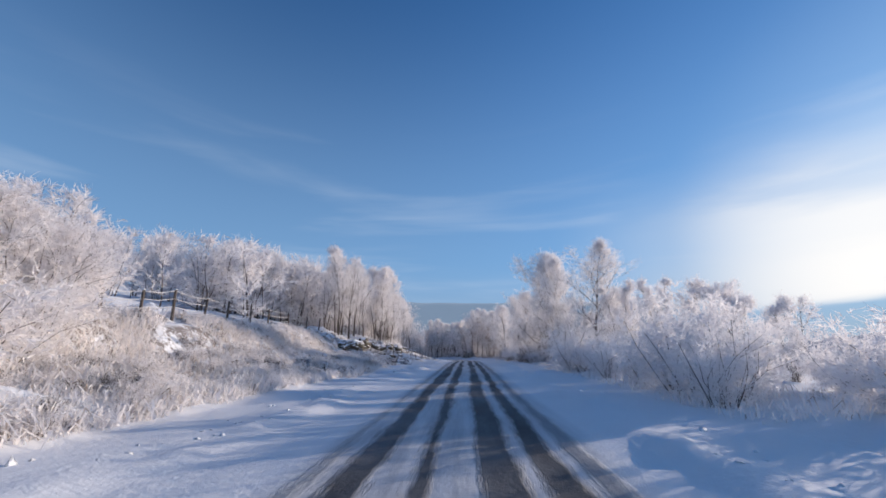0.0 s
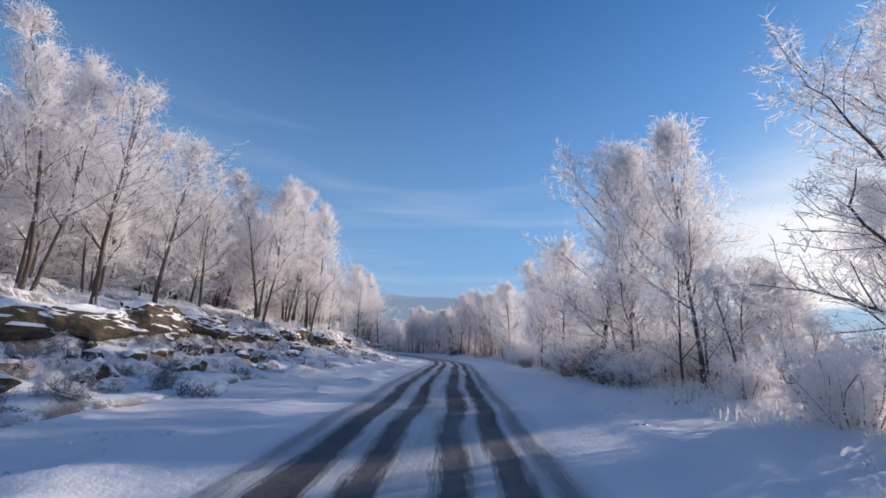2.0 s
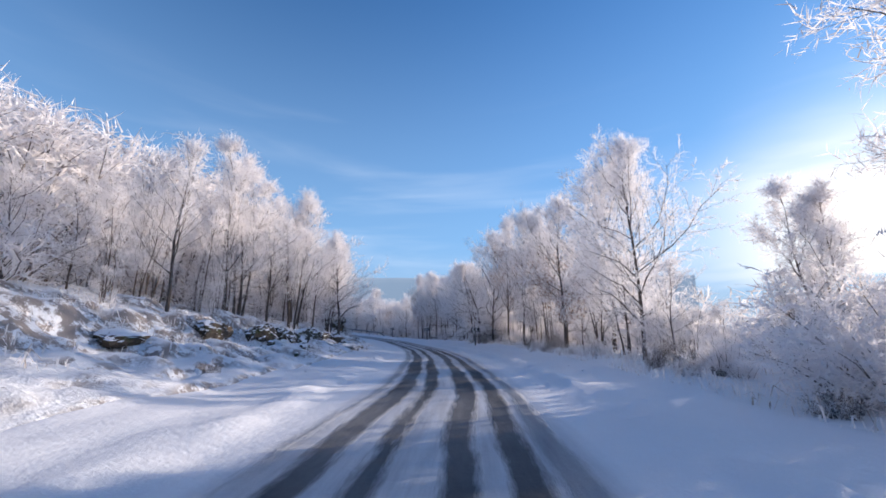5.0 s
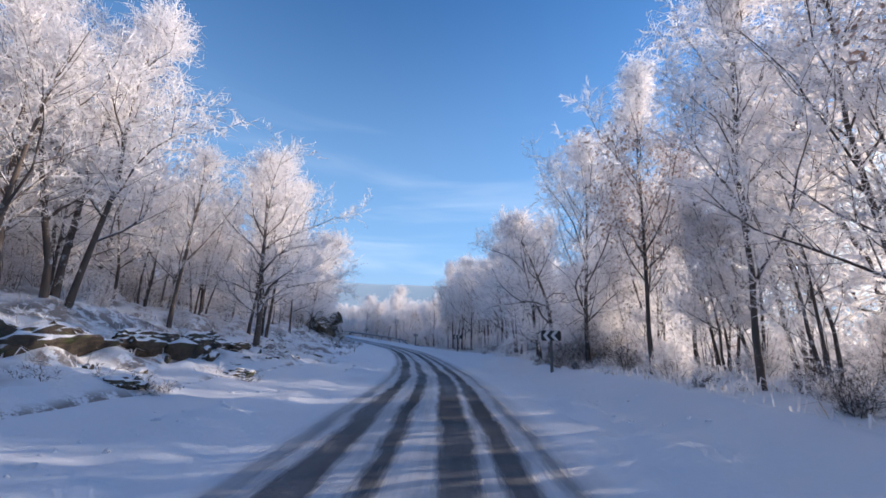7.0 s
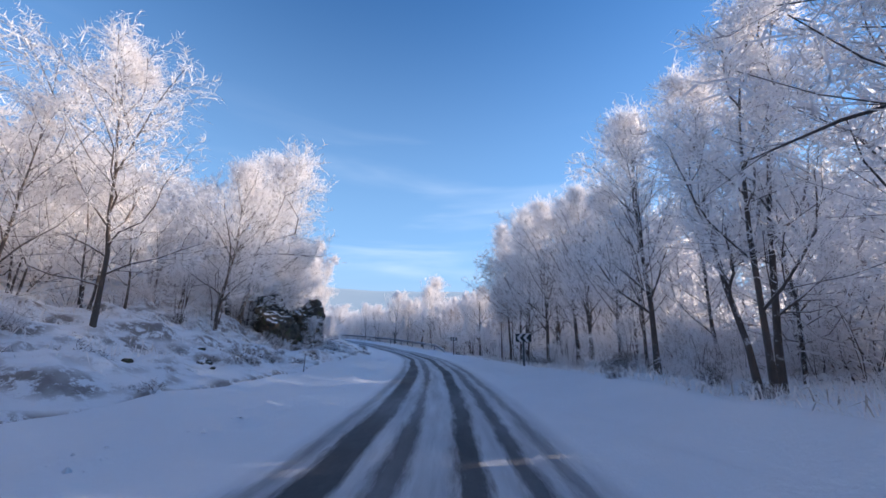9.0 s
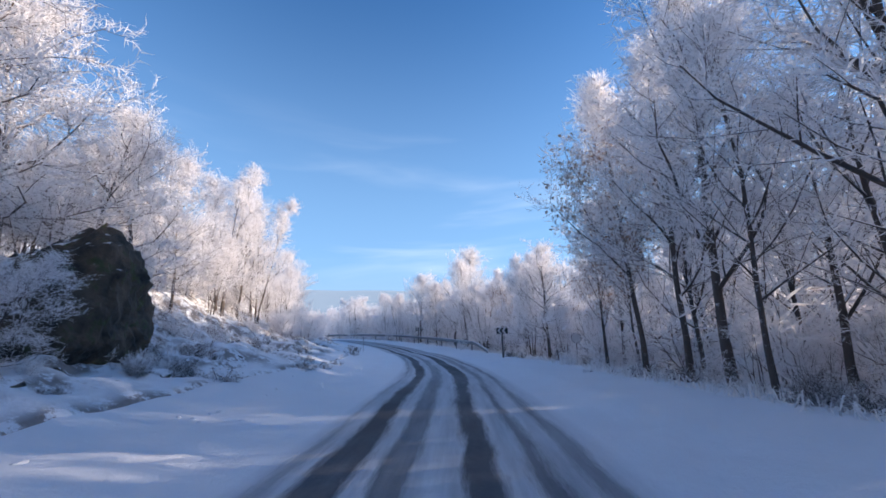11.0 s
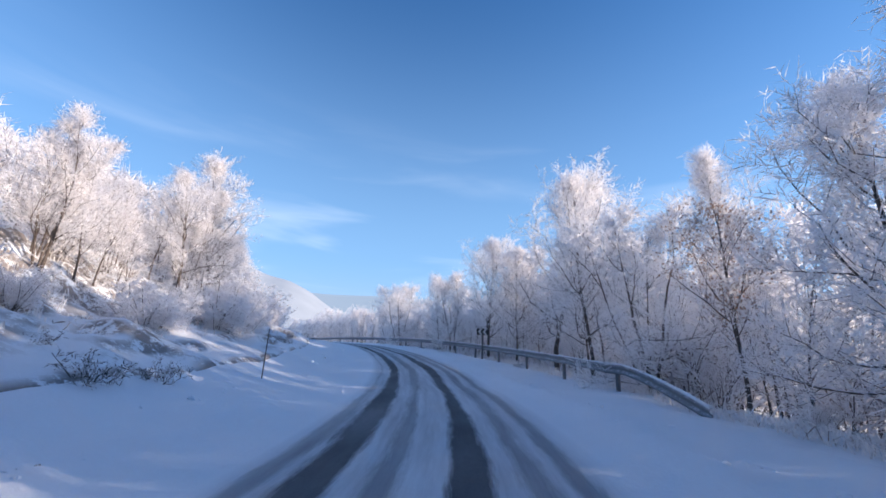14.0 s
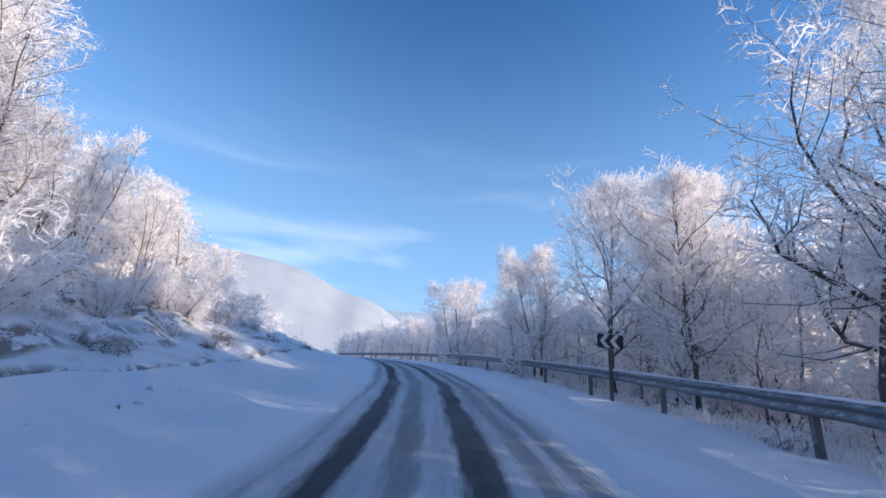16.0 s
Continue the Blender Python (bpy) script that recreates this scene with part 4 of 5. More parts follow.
for s, u, h, k in ((6.6, -9.4, 2.7, 2), (7.6, -9.0, 2.6, 0), (8.4, -9.8, 3.2, 2), (7.0, -10.4, 3.3, 0), (9.4, -10.4, 2.6, 1), (6.0, -8.4, 1.8, 1), (5.2, -9.2, 2.2, 2)):
    plant("shrub", s, u, h, k)
for i in range(64):
    s = rows.uniform(3, 36)
    plant("dark", s, -rows.uniform(5.8, 8.8), rows.uniform(0.5, 0.9), 1, group="bramble on the bank")
for i in range(170):
    s = rows.uniform(1.5, 33)
    plant("brush", s, -rows.uniform(5.7, 9.6), rows.uniform(0.6, 0.95) if s < 7 else rows.uniform(0.8, 1.5), group="bramble on the bank")
for i in range(30):
    plant("thicket", rows.uniform(46, 84), rows.uniform(8.6, 15), rows.uniform(2.0, 4.2), group="thicket below the road")
for i in range(26):
    plant("brush", rows.uniform(110, 142), rows.uniform(6.0, 8.6), rows.uniform(1.0, 2.0), group="undergrowth at the wood's edge")
for i in range(14):
    plant("thicket", rows.uniform(110, 142), rows.uniform(7.4, 10), rows.uniform(2.0, 3.6), group="thicket below the road")
for i in range(44):
    s = rows.uniform(36, 142)
    plant("thicket", s, rows.uniform(6.6, 9.5), rows.uniform(2.0, 4.2), group="thicket below the road")
for i in range(16):
    plant("thicket", rows.uniform(143, 200), rows.uniform(7.6, 10), rows.uniform(2.0, 3.4), group="thicket below the road")
for i in range(40):
    plant("thicket", rows.uniform(60, 190), -rows.uniform(10.4, 12.5), rows.uniform(1.6, 3.4), group="thicket above the bank")
for i in range(50):
    plant("far", rows.uniform(202, 290), rows.choice((-1, 1)) * rows.uniform(7, 30), rows.uniform(2.6, 4.2), group="woods at the end of the road")

# a thick stand behind the first board of the bend
for s, u, h, kind in ((91.0, 9.6, 8.6, "clump"), (95.0, 9.4, 9.0, "oak"), (99.4, 9.8, 9.4, "clump"), (90.4, 8.0, 3.0, "thicket"), (93.0, 8.4, 3.4, "thicket"), (96.4, 8.0, 3.2, "thicket"), (99.0, 8.2, 3.6, "thicket"), (102.0, 8.0, 3.0, "thicket")):
    plant(kind, s, u, h, group="woods below the road")

# tangled undergrowth inside the woods
for i in range(430):
    s = rows.uniform(38, 205)
    plant("under", s, rows.uniform(8.4, 19), rows.uniform(1.6, 2.6) if 80 < s < 104 else rows.uniform(1.8, 3.6), group="undergrowth in the woods")
for i in range(190):
    s = rows.uniform(36, 190)
    plant("under", s, -rows.uniform(12.0, 19), rows.uniform(1.4, 2.8), group="undergrowth in the woods")

# bushes on the verges
for s, u, h, k in (
    (10.6, 5.6, 2.6, 2), (11.8, 6.6, 2.6, 0), (14.0, 6.6, 2.4, 1), (13.0, 7.6, 2.8, 2), (16.4, 6.0, 2.6, 0), (19.1, 5.6, 3.0, 0), (21.5, 6.4, 3.2, 2), (24.0, 6.0, 2.0, 1), (26.8, 5.6, 2.7, 1), (28.0, 6.6, 2.4, 0),
    (24.5, 8.5, 2.0, 1), (17.0, 9.0, 1.9, 0), (12.5, 10.5, 1.6, 1), (8.5, 8.2, 1.5, 1), (30.5, 6.8, 2.2, 0), (33.0, 6.4, 1.8, 1), (36.0, 6.6, 2.2, 0), (40.5, 5.6, 1.5, 1),
):
    plant("shrub", s, u + 0.6 if s > 23 and u > 0 else u + 0.2, h * (0.9 if s > 15 else 1.15), k)
for s, u, h, k in (
    (43.0, 5.5, 1.3, 1), (45.2, 5.6, 1.9, 0), (47.5, 5.4, 2.2, 1), (49.0, 6.4, 2.0, 0), (53.0, 5.8, 1.4, 1), (60.0, 5.6, 2.4, 2), (62.0, 6.0, 2.6, 0), (66.0, 6.4, 2.2, 1), (70.0, 6.2, 2.0, 0),
    (94.0, 6.8, 2.0, 0), (98.8, 6.6, 2.6, 1), (100.4, 6.4, 2.8, 2), (146.0, -9.4, 1.8, 1), (150.4, -9.8, 2.3, 0), (151.4, -9.0, 2.2, 1), (154.5, -9.4, 1.8, 0), (158.5, -8.6, 1.5, 1),
    (163.5, -8.4, 2.2, 1), (162.4, -9.2, 2.6, 0), (165.0, -8.8, 2.6, 2), (166.6, -8.4, 2.3, 1), (168.4, -9.0, 2.6, 0), (170.5, -8.6, 2.0, 0), (172.6, -9.2, 2.4, 2), (175.0, -8.8, 1.8, 1), (178.5, -8.4, 1.8, 1), (182.0, -8.0, 1.6, 0),
):
    plant("shrub", s, u + 0.7 if u > 0 else u, h * 0.92, k)
for i in range(150):
    s = rows.uniform(36, 200)
    side = rows.random() < 0.62
    u = rows.uniform(5.7, 8.4) if side else -rows.uniform(9.8, 13)
    if side and s > 150:
        u += 1.2
    plant("brush", s, u, rows.uniform(0.9, 2.0), group="undergrowth at the wood's edge")
for i in range(110):
    plant("scrub", rows.uniform(16, 62), -rows.uniform(5.6, 9.4), rows.uniform(0.2, 0.55), sink=0.05, group="low bushes in the snow")
for i in range(220):
    s = rows.uniform(18, 190)
    if rows.random() < 0.72:
        u = -rows.uniform(5.2, 11)
    else:
        u = rows.uniform(4.6, 7.5)
    plant("scrub", s, u, rows.uniform(0.2, 0.6), sink=0.05, group="low bushes in the snow")
# trees and bushes that close the view past the bend
for x, y, h, kind in ((-74, 196, 6.0, "wood"), (-77, 199, 6.6, "wood"), (-80, 201, 6.4, "wood"), (-82, 199, 5.4, "wood"), (-71, 199, 3.4, "thicket"), (-68, 202, 2.8, "thicket"), (-85, 205, 5.0, "wood"),
                      (-62, 214, 3.0, "thicket"), (-59, 217, 3.2, "thicket"), (-56, 216, 2.6, "thicket"), (-65, 212, 2.4, "thicket"), (-88, 196, 4.4, "wood")):
    i = int(((AXIS[:, :2] - (x, y)) ** 2).sum(1).argmin())
    plant(kind, float(STATION[i] + (np.array((x, y)) - AXIS[i, :2]) @ TAN[i]), float((x - AXIS[i, 0]) * TAN[i, 1] - (y - AXIS[i, 1]) * TAN[i, 0]), h, group="trees past the bend")
# bushes at the far end of the road
for i in range(24):
    plant("brush", rows.uniform(200, 250), rows.choice((-1, 1)) * rows.uniform(5.5, 14), rows.uniform(1.6, 3.0), group="undergrowth at the wood's edge")


# ---- tall frosted grass on the bank ----
def grass(name, label, seed, count, s0, s1, u0, u1, tall, lumps):
    rng = np.random.RandomState(seed)
    s, u = rng.uniform(s0, s1, count * 2), rng.uniform(u0, u1, count * 2)
    keep = wander(s / lumps, u / lumps, seed) + 0.5 * wander(s / 0.6, u / 0.6, seed + 1) > -0.12 - 0.1 * rng.rand(count * 2)
    s, u = s[keep][:count], u[keep][:count]
    n = len(s)
    base = np.stack([np.interp(s, STATION, AXIS[:, i]) for i in range(3)], 1)
    tx, ty = np.interp(s, STATION, TAN[:, 0]), np.interp(s, STATION, TAN[:, 1])
    base[:, 0] += ty * u
    base[:, 1] -= tx * u
    base[:, 2] += bank(s, u) - 0.04
    h = tall * (0.35 + 0.9 * rng.rand(n) ** 1.4)
    a = rng.rand(n) * 6.283
    d = np.stack([np.cos(a), np.sin(a), np.zeros(n)], 1)
    across = np.stack([-np.sin(a), np.cos(a), np.zeros(n)], 1)
    w = 0.006 + 0.009 * rng.rand(n)
    bend = (0.3 + 1.5 * rng.rand(n))[:, None]
    mid = base + d * h[:, None] * bend * 0.25
    mid[:, 2] += h * 0.6
    top = base + d * h[:, None] * bend
    top[:, 2] += h * (1 - 0.6 * bend[:, 0])
    V = np.stack([base - across * w[:, None], base + across * w[:, None], mid + across * w[:, None] * 1.3, mid - across * w[:, None] * 1.3, top], 1)
    k = np.arange(n)[:, None] * 5
    me = mesh_from(name, V.reshape(-1, 3), [np.array([[0, 1, 2, 3]]) + k, np.array([[3, 2, 4]]) + k], M_GRASS)
    tagged(new(name, me), label, "grass", kind="stuff")


grass("bank_grass", "tall dry grass on the bank, bristling with hoar frost", 3, 46000, 0.5, 27, -11.6, -5.5, 0.5, 1.6)
grass("verge_grass", "frosted dry grass along the wood's edge", 4, 14000, 8, 150, 5.0, 8.5, 0.42, 1.2)
grass("crest_grass", "frosted grass tufts on the snowy bank", 5, 14000, 34, 180, -13, -7.5, 0.42, 1.0)
grass("rail_grass", "dry stalks that stick out of the snow below the guard rail", 6, 5000, 150, 185, 5.9, 7.5, 0.4, 0.8)


# ---- rocks ----
def rock(name, label, s, u, size, seed, turn=0.0, sink=0.3, fine=4, rough=1.0, material=None):
    """A broken boulder: a block cut by planes, its faces roughened."""
    rng = np.random.RandomState(seed)
    bm = bmesh.new()
    bmesh.ops.create_icosphere(bm, subdivisions=fine, radius=1.0)
    cuts = [(unit(rng.normal(size=3)), 0.55 + 0.35 * rng.rand()) for _ in range(11)]
    for v in bm.verts:
        p = np.array(v.co)
        for nrm, lim in cuts:
            over = p @ nrm - lim
            if over > 0:
                p = p - nrm * over * 0.92
        q = Vector(p)
        g = noise.fractal(q * 1.8 + Vector((seed, 0, 0)), 0.7, 2.1, 5) * 0.20 * rough + noise.fractal(q * 6 + Vector((0, seed, 0)), 0.6, 2.2, 4) * 0.07 * rough ** 2
        v.co = q * (1 + g)
        v.co = Vector((v.co.x * size[0], v.co.y * size[1], v.co.z * size[2]))
    me = bpy.data.meshes.new(name)
    bm.to_mesh(me)
    bm.free()
    me.materials.append(material or M_ROCK)
    ob = new(name, me)
    p = at(s, u)
    ob.matrix_basis = pose(p.x, p.y, p.z + size[2] * 0.55 - sink, 0, 0, heading(s) + turn)
    return tagged(ob, label, "rock", "rocks in the bank")


ledge_bushes = random.Random(31)
rock("boulder", "large dark mossy boulder under frosted branches", 128.5, -8.8, (1.5, 2.3, 2.15), 3, 4, 0.5, 5, 0.85, M_BOULDER)
rock("boulder", "dark overhanging rock beside the large boulder", 124.6, -9.6, (1.4, 2.4, 1.8), 15, -14, 0.55, 5, 0.85, M_BOULDER)
for s, u, h, k in ((130.4, -7.0, 0.8, 1), (131.6, -7.5, 0.9, 1), (129.8, -6.7, 0.6, 1), (133.0, -7.9, 0.8, 1), (128.6, -6.8, 0.6, 1), (125.2, -7.4, 0.7, 1), (122.8, -7.6, 0.8, 1), (120.8, -8.0, 0.9, 1), (135.2, -8.2, 0.9, 1), (119.0, -7.2, 0.6, 1), (137.6, -8.4, 0.9, 1), (140.0, -8.8, 1.0, 1),
        (98.2, 6.8, 2.3, 0), (99.6, 6.9, 2.6, 0), (97.0, 7.2, 2.2, 0), (142.4, -9.2, 0.9, 1), (145.5, -8.6, 0.8, 1), (168.0, -7.0, 0.6, 1), (173.0, -6.8, 0.6, 1), (41.2, 5.4, 1.7, 0), (42.2, 6.0, 2.2, 0), (43.4, 5.6, 1.6, 1), (44.6, 5.8, 1.8, 0), (40.2, 6.2, 1.6, 1), (45.8, 5.2, 0.8, 1), (96.7, 4.9, 1.0, 1), (97.4, 5.3, 1.5, 0), (95.6, 5.1, 0.8, 1), (147.6, 4.9, 0.7, 1), (148.4, 5.4, 0.9, 1), (146.8, 5.4, 0.8, 1), (62.0, 7.0, 1.4, 0), (51.5, 6.0, 1.0, 1), (46.5, 6.2, 1.0, 1)):
    plant("dark", s, u, h, k)
for i in range(46):
    plant("dark", ledge_bushes.uniform(40, 100), ledge_bushes.uniform(5.3, 7.2), ledge_bushes.uniform(0.5, 1.3), group="dark bushes at the wood's edge")
for i in range(26):
    plant("dark", ledge_bushes.uniform(108, 142), ledge_bushes.uniform(5.6, 7.4), ledge_bushes.uniform(0.5, 1.1), group="dark bushes at the wood's edge")
for i in range(26):
    plant("dark", ledge_bushes.uniform(116, 146), -ledge_bushes.uniform(6.0, 8.4), ledge_bushes.uniform(0.35, 0.7), 1, group="dark bushes on the bank")
for s, u, h in ((128.6, -6.9, 1.7), (130.0, -7.1, 1.1), (126.6, -7.2, 1.3)):
    plant("brush", s, u, h, 0, group="saplings in front of the boulders")
for s, u, h, k in ((122.8, -8.8, 1.3, 0), (127.4, -10.4, 2.6, 2), (129.4, -10.6, 2.8, 1), (130.6, -9.4, 2.2, 0), (133.4, -9.4, 2.0, 1), (122.6, -8.9, 1.6, 2), (120.6, -8.6, 1.4, 0), (134.6, -8.2, 1.4, 0), (136.4, -9.4, 1.8, 2)):
    plant("brush", s, u, h, k, group="bramble round the boulders")
for s, u, h, k in ((125.6, -7.4, 0.9, 0), (122.2, -8.0, 1.4, 1)):
    plant("brush", s, u, h, k, group="bramble round the boulders")
for s, u, h in ((126.0, -7.5, 2.2),):
    plant("crooked", s, u, h, group="saplings in front of the boulders")
for s, u, h in ((127.0, -10.8, 5.2), (130.0, -10.9, 5.6), (133.0, -10.6, 4.4), (123.4, -10.6, 5.6), (120.4, -10.8, 5.6), (117.0, -10.6, 5.4)):
    plant("thicket", s, u, h, group="trees over the boulders")
# trees that close the wood's edge behind the first oak
for k, (s, u, h, kind) in enumerate(((35.3, 11.4, 6.4, "slim"), (37.4, 12.6, 7.0, "slim"), (39.0, 10.6, 7.6, "clump"), (34.4, 13.0, 5.6, "slim"), (40.6, 11.6, 8.0, "clump"))):
    plant(kind, s, u, h * 1.07, k, 70.0 * k)
ledge = random.Random(8)
for s, u, l, h in (
    (30.8, -9.3, 1.2, 0.5), (33.0, -9.5, 1.3, 0.55), (35.4, -9.4, 1.4, 0.6), (37.8, -9.5, 1.5, 0.62), (40.2, -9.5, 1.4, 0.6), (42.6, -9.4, 1.3, 0.5), (45.4, -9.5, 0.9, 0.4),
    (48.0, -9.3, 1.0, 0.4), (51.0, -9.6, 1.3, 0.55), (53.2, -9.5, 1.3, 0.6), (55.4, -9.4, 1.0, 0.5), (58.6, -8.9, 0.7, 0.35), (62.4, -9.4, 0.9, 0.45), (70.0, -9.0, 0.8, 0.4), (75.0, -9.0, 1.1, 0.5),
):
    rock("ledge_rock", "brown rock ledge bared below the snowy crest", s, u - 0.35, (0.6, l * 1.3, h * 0.95), ledge.randrange(999), ledge.uniform(-5, 5), 0.14, 4)
for s, u, l, h in (
    (78.5, -8.6, 1.2, 0.5), (81.0, -8.4, 1.3, 0.55), (83.6, -8.3, 1.3, 0.5), (86.0, -8.2, 1.4, 0.55), (88.6, -8.1, 1.4, 0.5), (91.2, -8.0, 1.4, 0.42), (93.8, -7.9, 1.3, 0.38), (96.2, -7.8, 1.1, 0.32),
    (99.5, -7.2, 0.5, 0.25), (103.5, -6.5, 0.4, 0.2), (88.0, -6.2, 0.35, 0.22), (92.0, -5.9, 0.3, 0.18),
):
    rock("ledge_rock", "dark mossy rock band half covered with snow", s, u, (0.5, l * 1.25, h * 1.1), ledge.randrange(999), ledge.uniform(-6, 6), 0.08, 4)
# broken rock and frozen earth scattered below the ledges
for i in range(190):
    if i > 149:
        s, u = ledge.uniform(14, 31), -ledge.triangular(6.2, 9.6, 8.2)
    elif i < 95:
        s, u = ledge.uniform(31, 60), -ledge.triangular(6.4, 10.2, 9.0)
    else:
        s, u = ledge.uniform(76, 103), -ledge.triangular(5.9, 9.2, 8.0)
    w = ledge.uniform(0.10, 0.34) * (1.3 if ledge.random() < 0.2 else 0.8)
    rock("rubble", "broken dark rock bedded in the snowy bank", s, u, (w * 0.8, w * ledge.uniform(1.0, 1.9), w * ledge.uniform(0.6, 1.0)), ledge.randrange(999), ledge.uniform(-30, 30), 0.02, 2)
for i in range(110):
    s = ledge.uniform(30, 160)
    rock("stone", "small dark stone sticking out of the snow", s, -ledge.uniform(6.4, 9.5), (ledge.uniform(0.06, 0.2), ledge.uniform(0.08, 0.28), ledge.uniform(0.06, 0.14)), ledge.randrange(999), ledge.uniform(0, 90), 0.04, 2)


def mass(name, label, category, copies):
    """Many plants that nobody could count, joined into one mesh."""
    bpy.context.view_layer.update()
    V, F, k = {}, {}, {}
    for src, m in copies:
        m = np.array(m)
        for c in src.children:
            me = c.data
            co = np.empty(len(me.vertices) * 3)
            me.vertices.foreach_get("co", co)
            tot, idx = np.empty(len(me.polygons), int), np.empty(len(me.loops), int)
            me.polygons.foreach_get("loop_total", tot)
            me.loops.foreach_get("vertex_index", idx)
            mat = me.materials[0]
            cut = np.concatenate([[0], np.cumsum(tot)])[:-1]
            for n in (3, 4):
                rows_n = cut[tot == n]
                if len(rows_n):
                    F.setdefault((mat.name, n), []).append(idx[rows_n[:, None] + np.arange(n)] + k.get(mat.name, 0))
            V.setdefault(mat.name, []).append(co.reshape(-1, 3) @ m[:3, :3].T + m[:3, 3])
            k[mat.name] = k.get(mat.name, 0) + len(me.vertices)
    verts, groups, slots, base = [], [], [], 0
    for i, mat in enumerate(V):
        block = np.concatenate(V[mat])
        verts.append(block)
        for n in (3, 4):
            if (mat, n) in F:
                f = np.concatenate(F[mat, n]) + base
                groups.append(f)
                slots.append(np.full(len(f), i))
        base += len(block)
    me = mesh_from(name, np.concatenate(verts), groups, bpy.data.materials[next(iter(V))])
    for mat in list(V)[1:]:
        me.materials.append(bpy.data.materials[mat])
    me.polygons.foreach_set("material_index", np.concatenate(slots).astype(np.int32))
    tagged(new(name, me), label, category, kind="stuff")


mass("far_woods", "dense frosted woods behind the roadside trees", "woods", massed["far"])
mass("wood_undergrowth", "tangled brown undergrowth with frost inside the woods", "undergrowth", massed["under"])
mass("scattered_scrub", "low dark twigs half buried in the snow of the banks", "scrub", massed["scrub"])
for kind, stock in STOCK.items():
    for src in stock:
        if src.name not in used:
            for c in (*src.children, src):
                bpy.data.objects.remove(c)

# clods of ploughed snow along the edges
rng = np.random.RandomState(12)
bm = bmesh.new()
bmesh.ops.create_icosphere(bm, subdivisions=1, radius=1.0)
lump_v = np.array([tuple(v.co) for v in bm.verts])
lump_f = np.array([[v.index for v in f.verts] for f in bm.faces])
bm.free()
V, F = [], []
for i in range(7000):
    s = rng.uniform(0, 185)
    u = (-3.7 - abs(rng.normal()) * 0.55) if rng.rand() < 0.55 else (2.9 + abs(rng.normal()) * 0.6)
    if wander(s / 5, u, 9) < 0.02:
        continue
    r = 0.012 + 0.05 * rng.rand() ** 2
    p = np.array(at(s, u, -r * 0.2))
    V.append(lump_v * (r * rng.uniform(0.6, 1.4, 3)) * (1 + 0.35 * rng.normal(size=(len(lump_v), 1))) + p)
    F.append(lump_f + len(lump_v) * len(F))
tagged(new("snow_clods", mesh_from("snow_clods", np.concatenate(V), np.concatenate(F), M_SNOW, True)), "lumps of ploughed snow along the road's edges", "snow", kind="stuff")


# ---- fence on the bank ----
def rod(bm, a, b, r, sides=6, r2=None):
    a, b = Vector(a), Vector(b)
    turn = (b - a).to_track_quat("Z", "Y").to_matrix().to_4x4()
    bmesh.ops.create_cone(bm, cap_ends=True, segments=sides, radius1=r, radius2=r if r2 is None else r2, depth=(b - a).length, matrix=Matrix.Translation((a + b) / 2) @ turn)


stakes = [(7.0, -11.0), (9.4, -11.0), (11.5, -11.0), (13.0, -11.0), (14.5, -11.0), (16.4, -11.1), (18.2, -11.2), (20.2, -11.2), (22.4, -11.4), (25.2, -11.5), (28.3, -11.6), (31.5, -11.9)]
fence = new("wire_fence")
fp = at(*stakes[0])
fence.location = fp
tops = []
for i, (s, u) in enumerate(stakes):
    p = at(s, u)
    tilt = Vector((ledge.uniform(-0.06, 0.06), ledge.uniform(-0.06, 0.06), 0))
    top = p + Vector((0, 0, ledge.uniform(0.95, 1.15))) + tilt
    bm = bmesh.new()
    rod(bm, p - fp - Vector((0, 0, 0.3)), top - fp, 0.055, 8, 0.045)
    post = part("post", bm, M_POST, fence, "dark weathered wooden post")
    bm = bmesh.new()
    bmesh.ops.create_uvsphere(bm, u_segments=8, v_segments=5, radius=0.06, matrix=Matrix.Translation(top - fp) @ Matrix.Diagonal((1, 1, 0.5, 1)))
    part("snow_cap", bm, M_SNOW, post)
    tops.append((p, top))
for k in (0.95, 0.68, 0.40):
    bm = bmesh.new()
    for (p, t1), (q, t2) in zip(tops, tops[1:]):
        a, b = p.lerp(t1, k) - fp, q.lerp(t2, k) - fp
        mid = (a + b) / 2 - Vector((0, 0, 0.06))
        rod(bm, a, mid, 0.011, 5)
        rod(bm, mid, b, 0.011, 5)
    part("wire", bm, M_WIRE, fence, "slack wire furred with frost")
tagged(fence, "sagging wire fence on dark wooden posts along the bank", "fence")


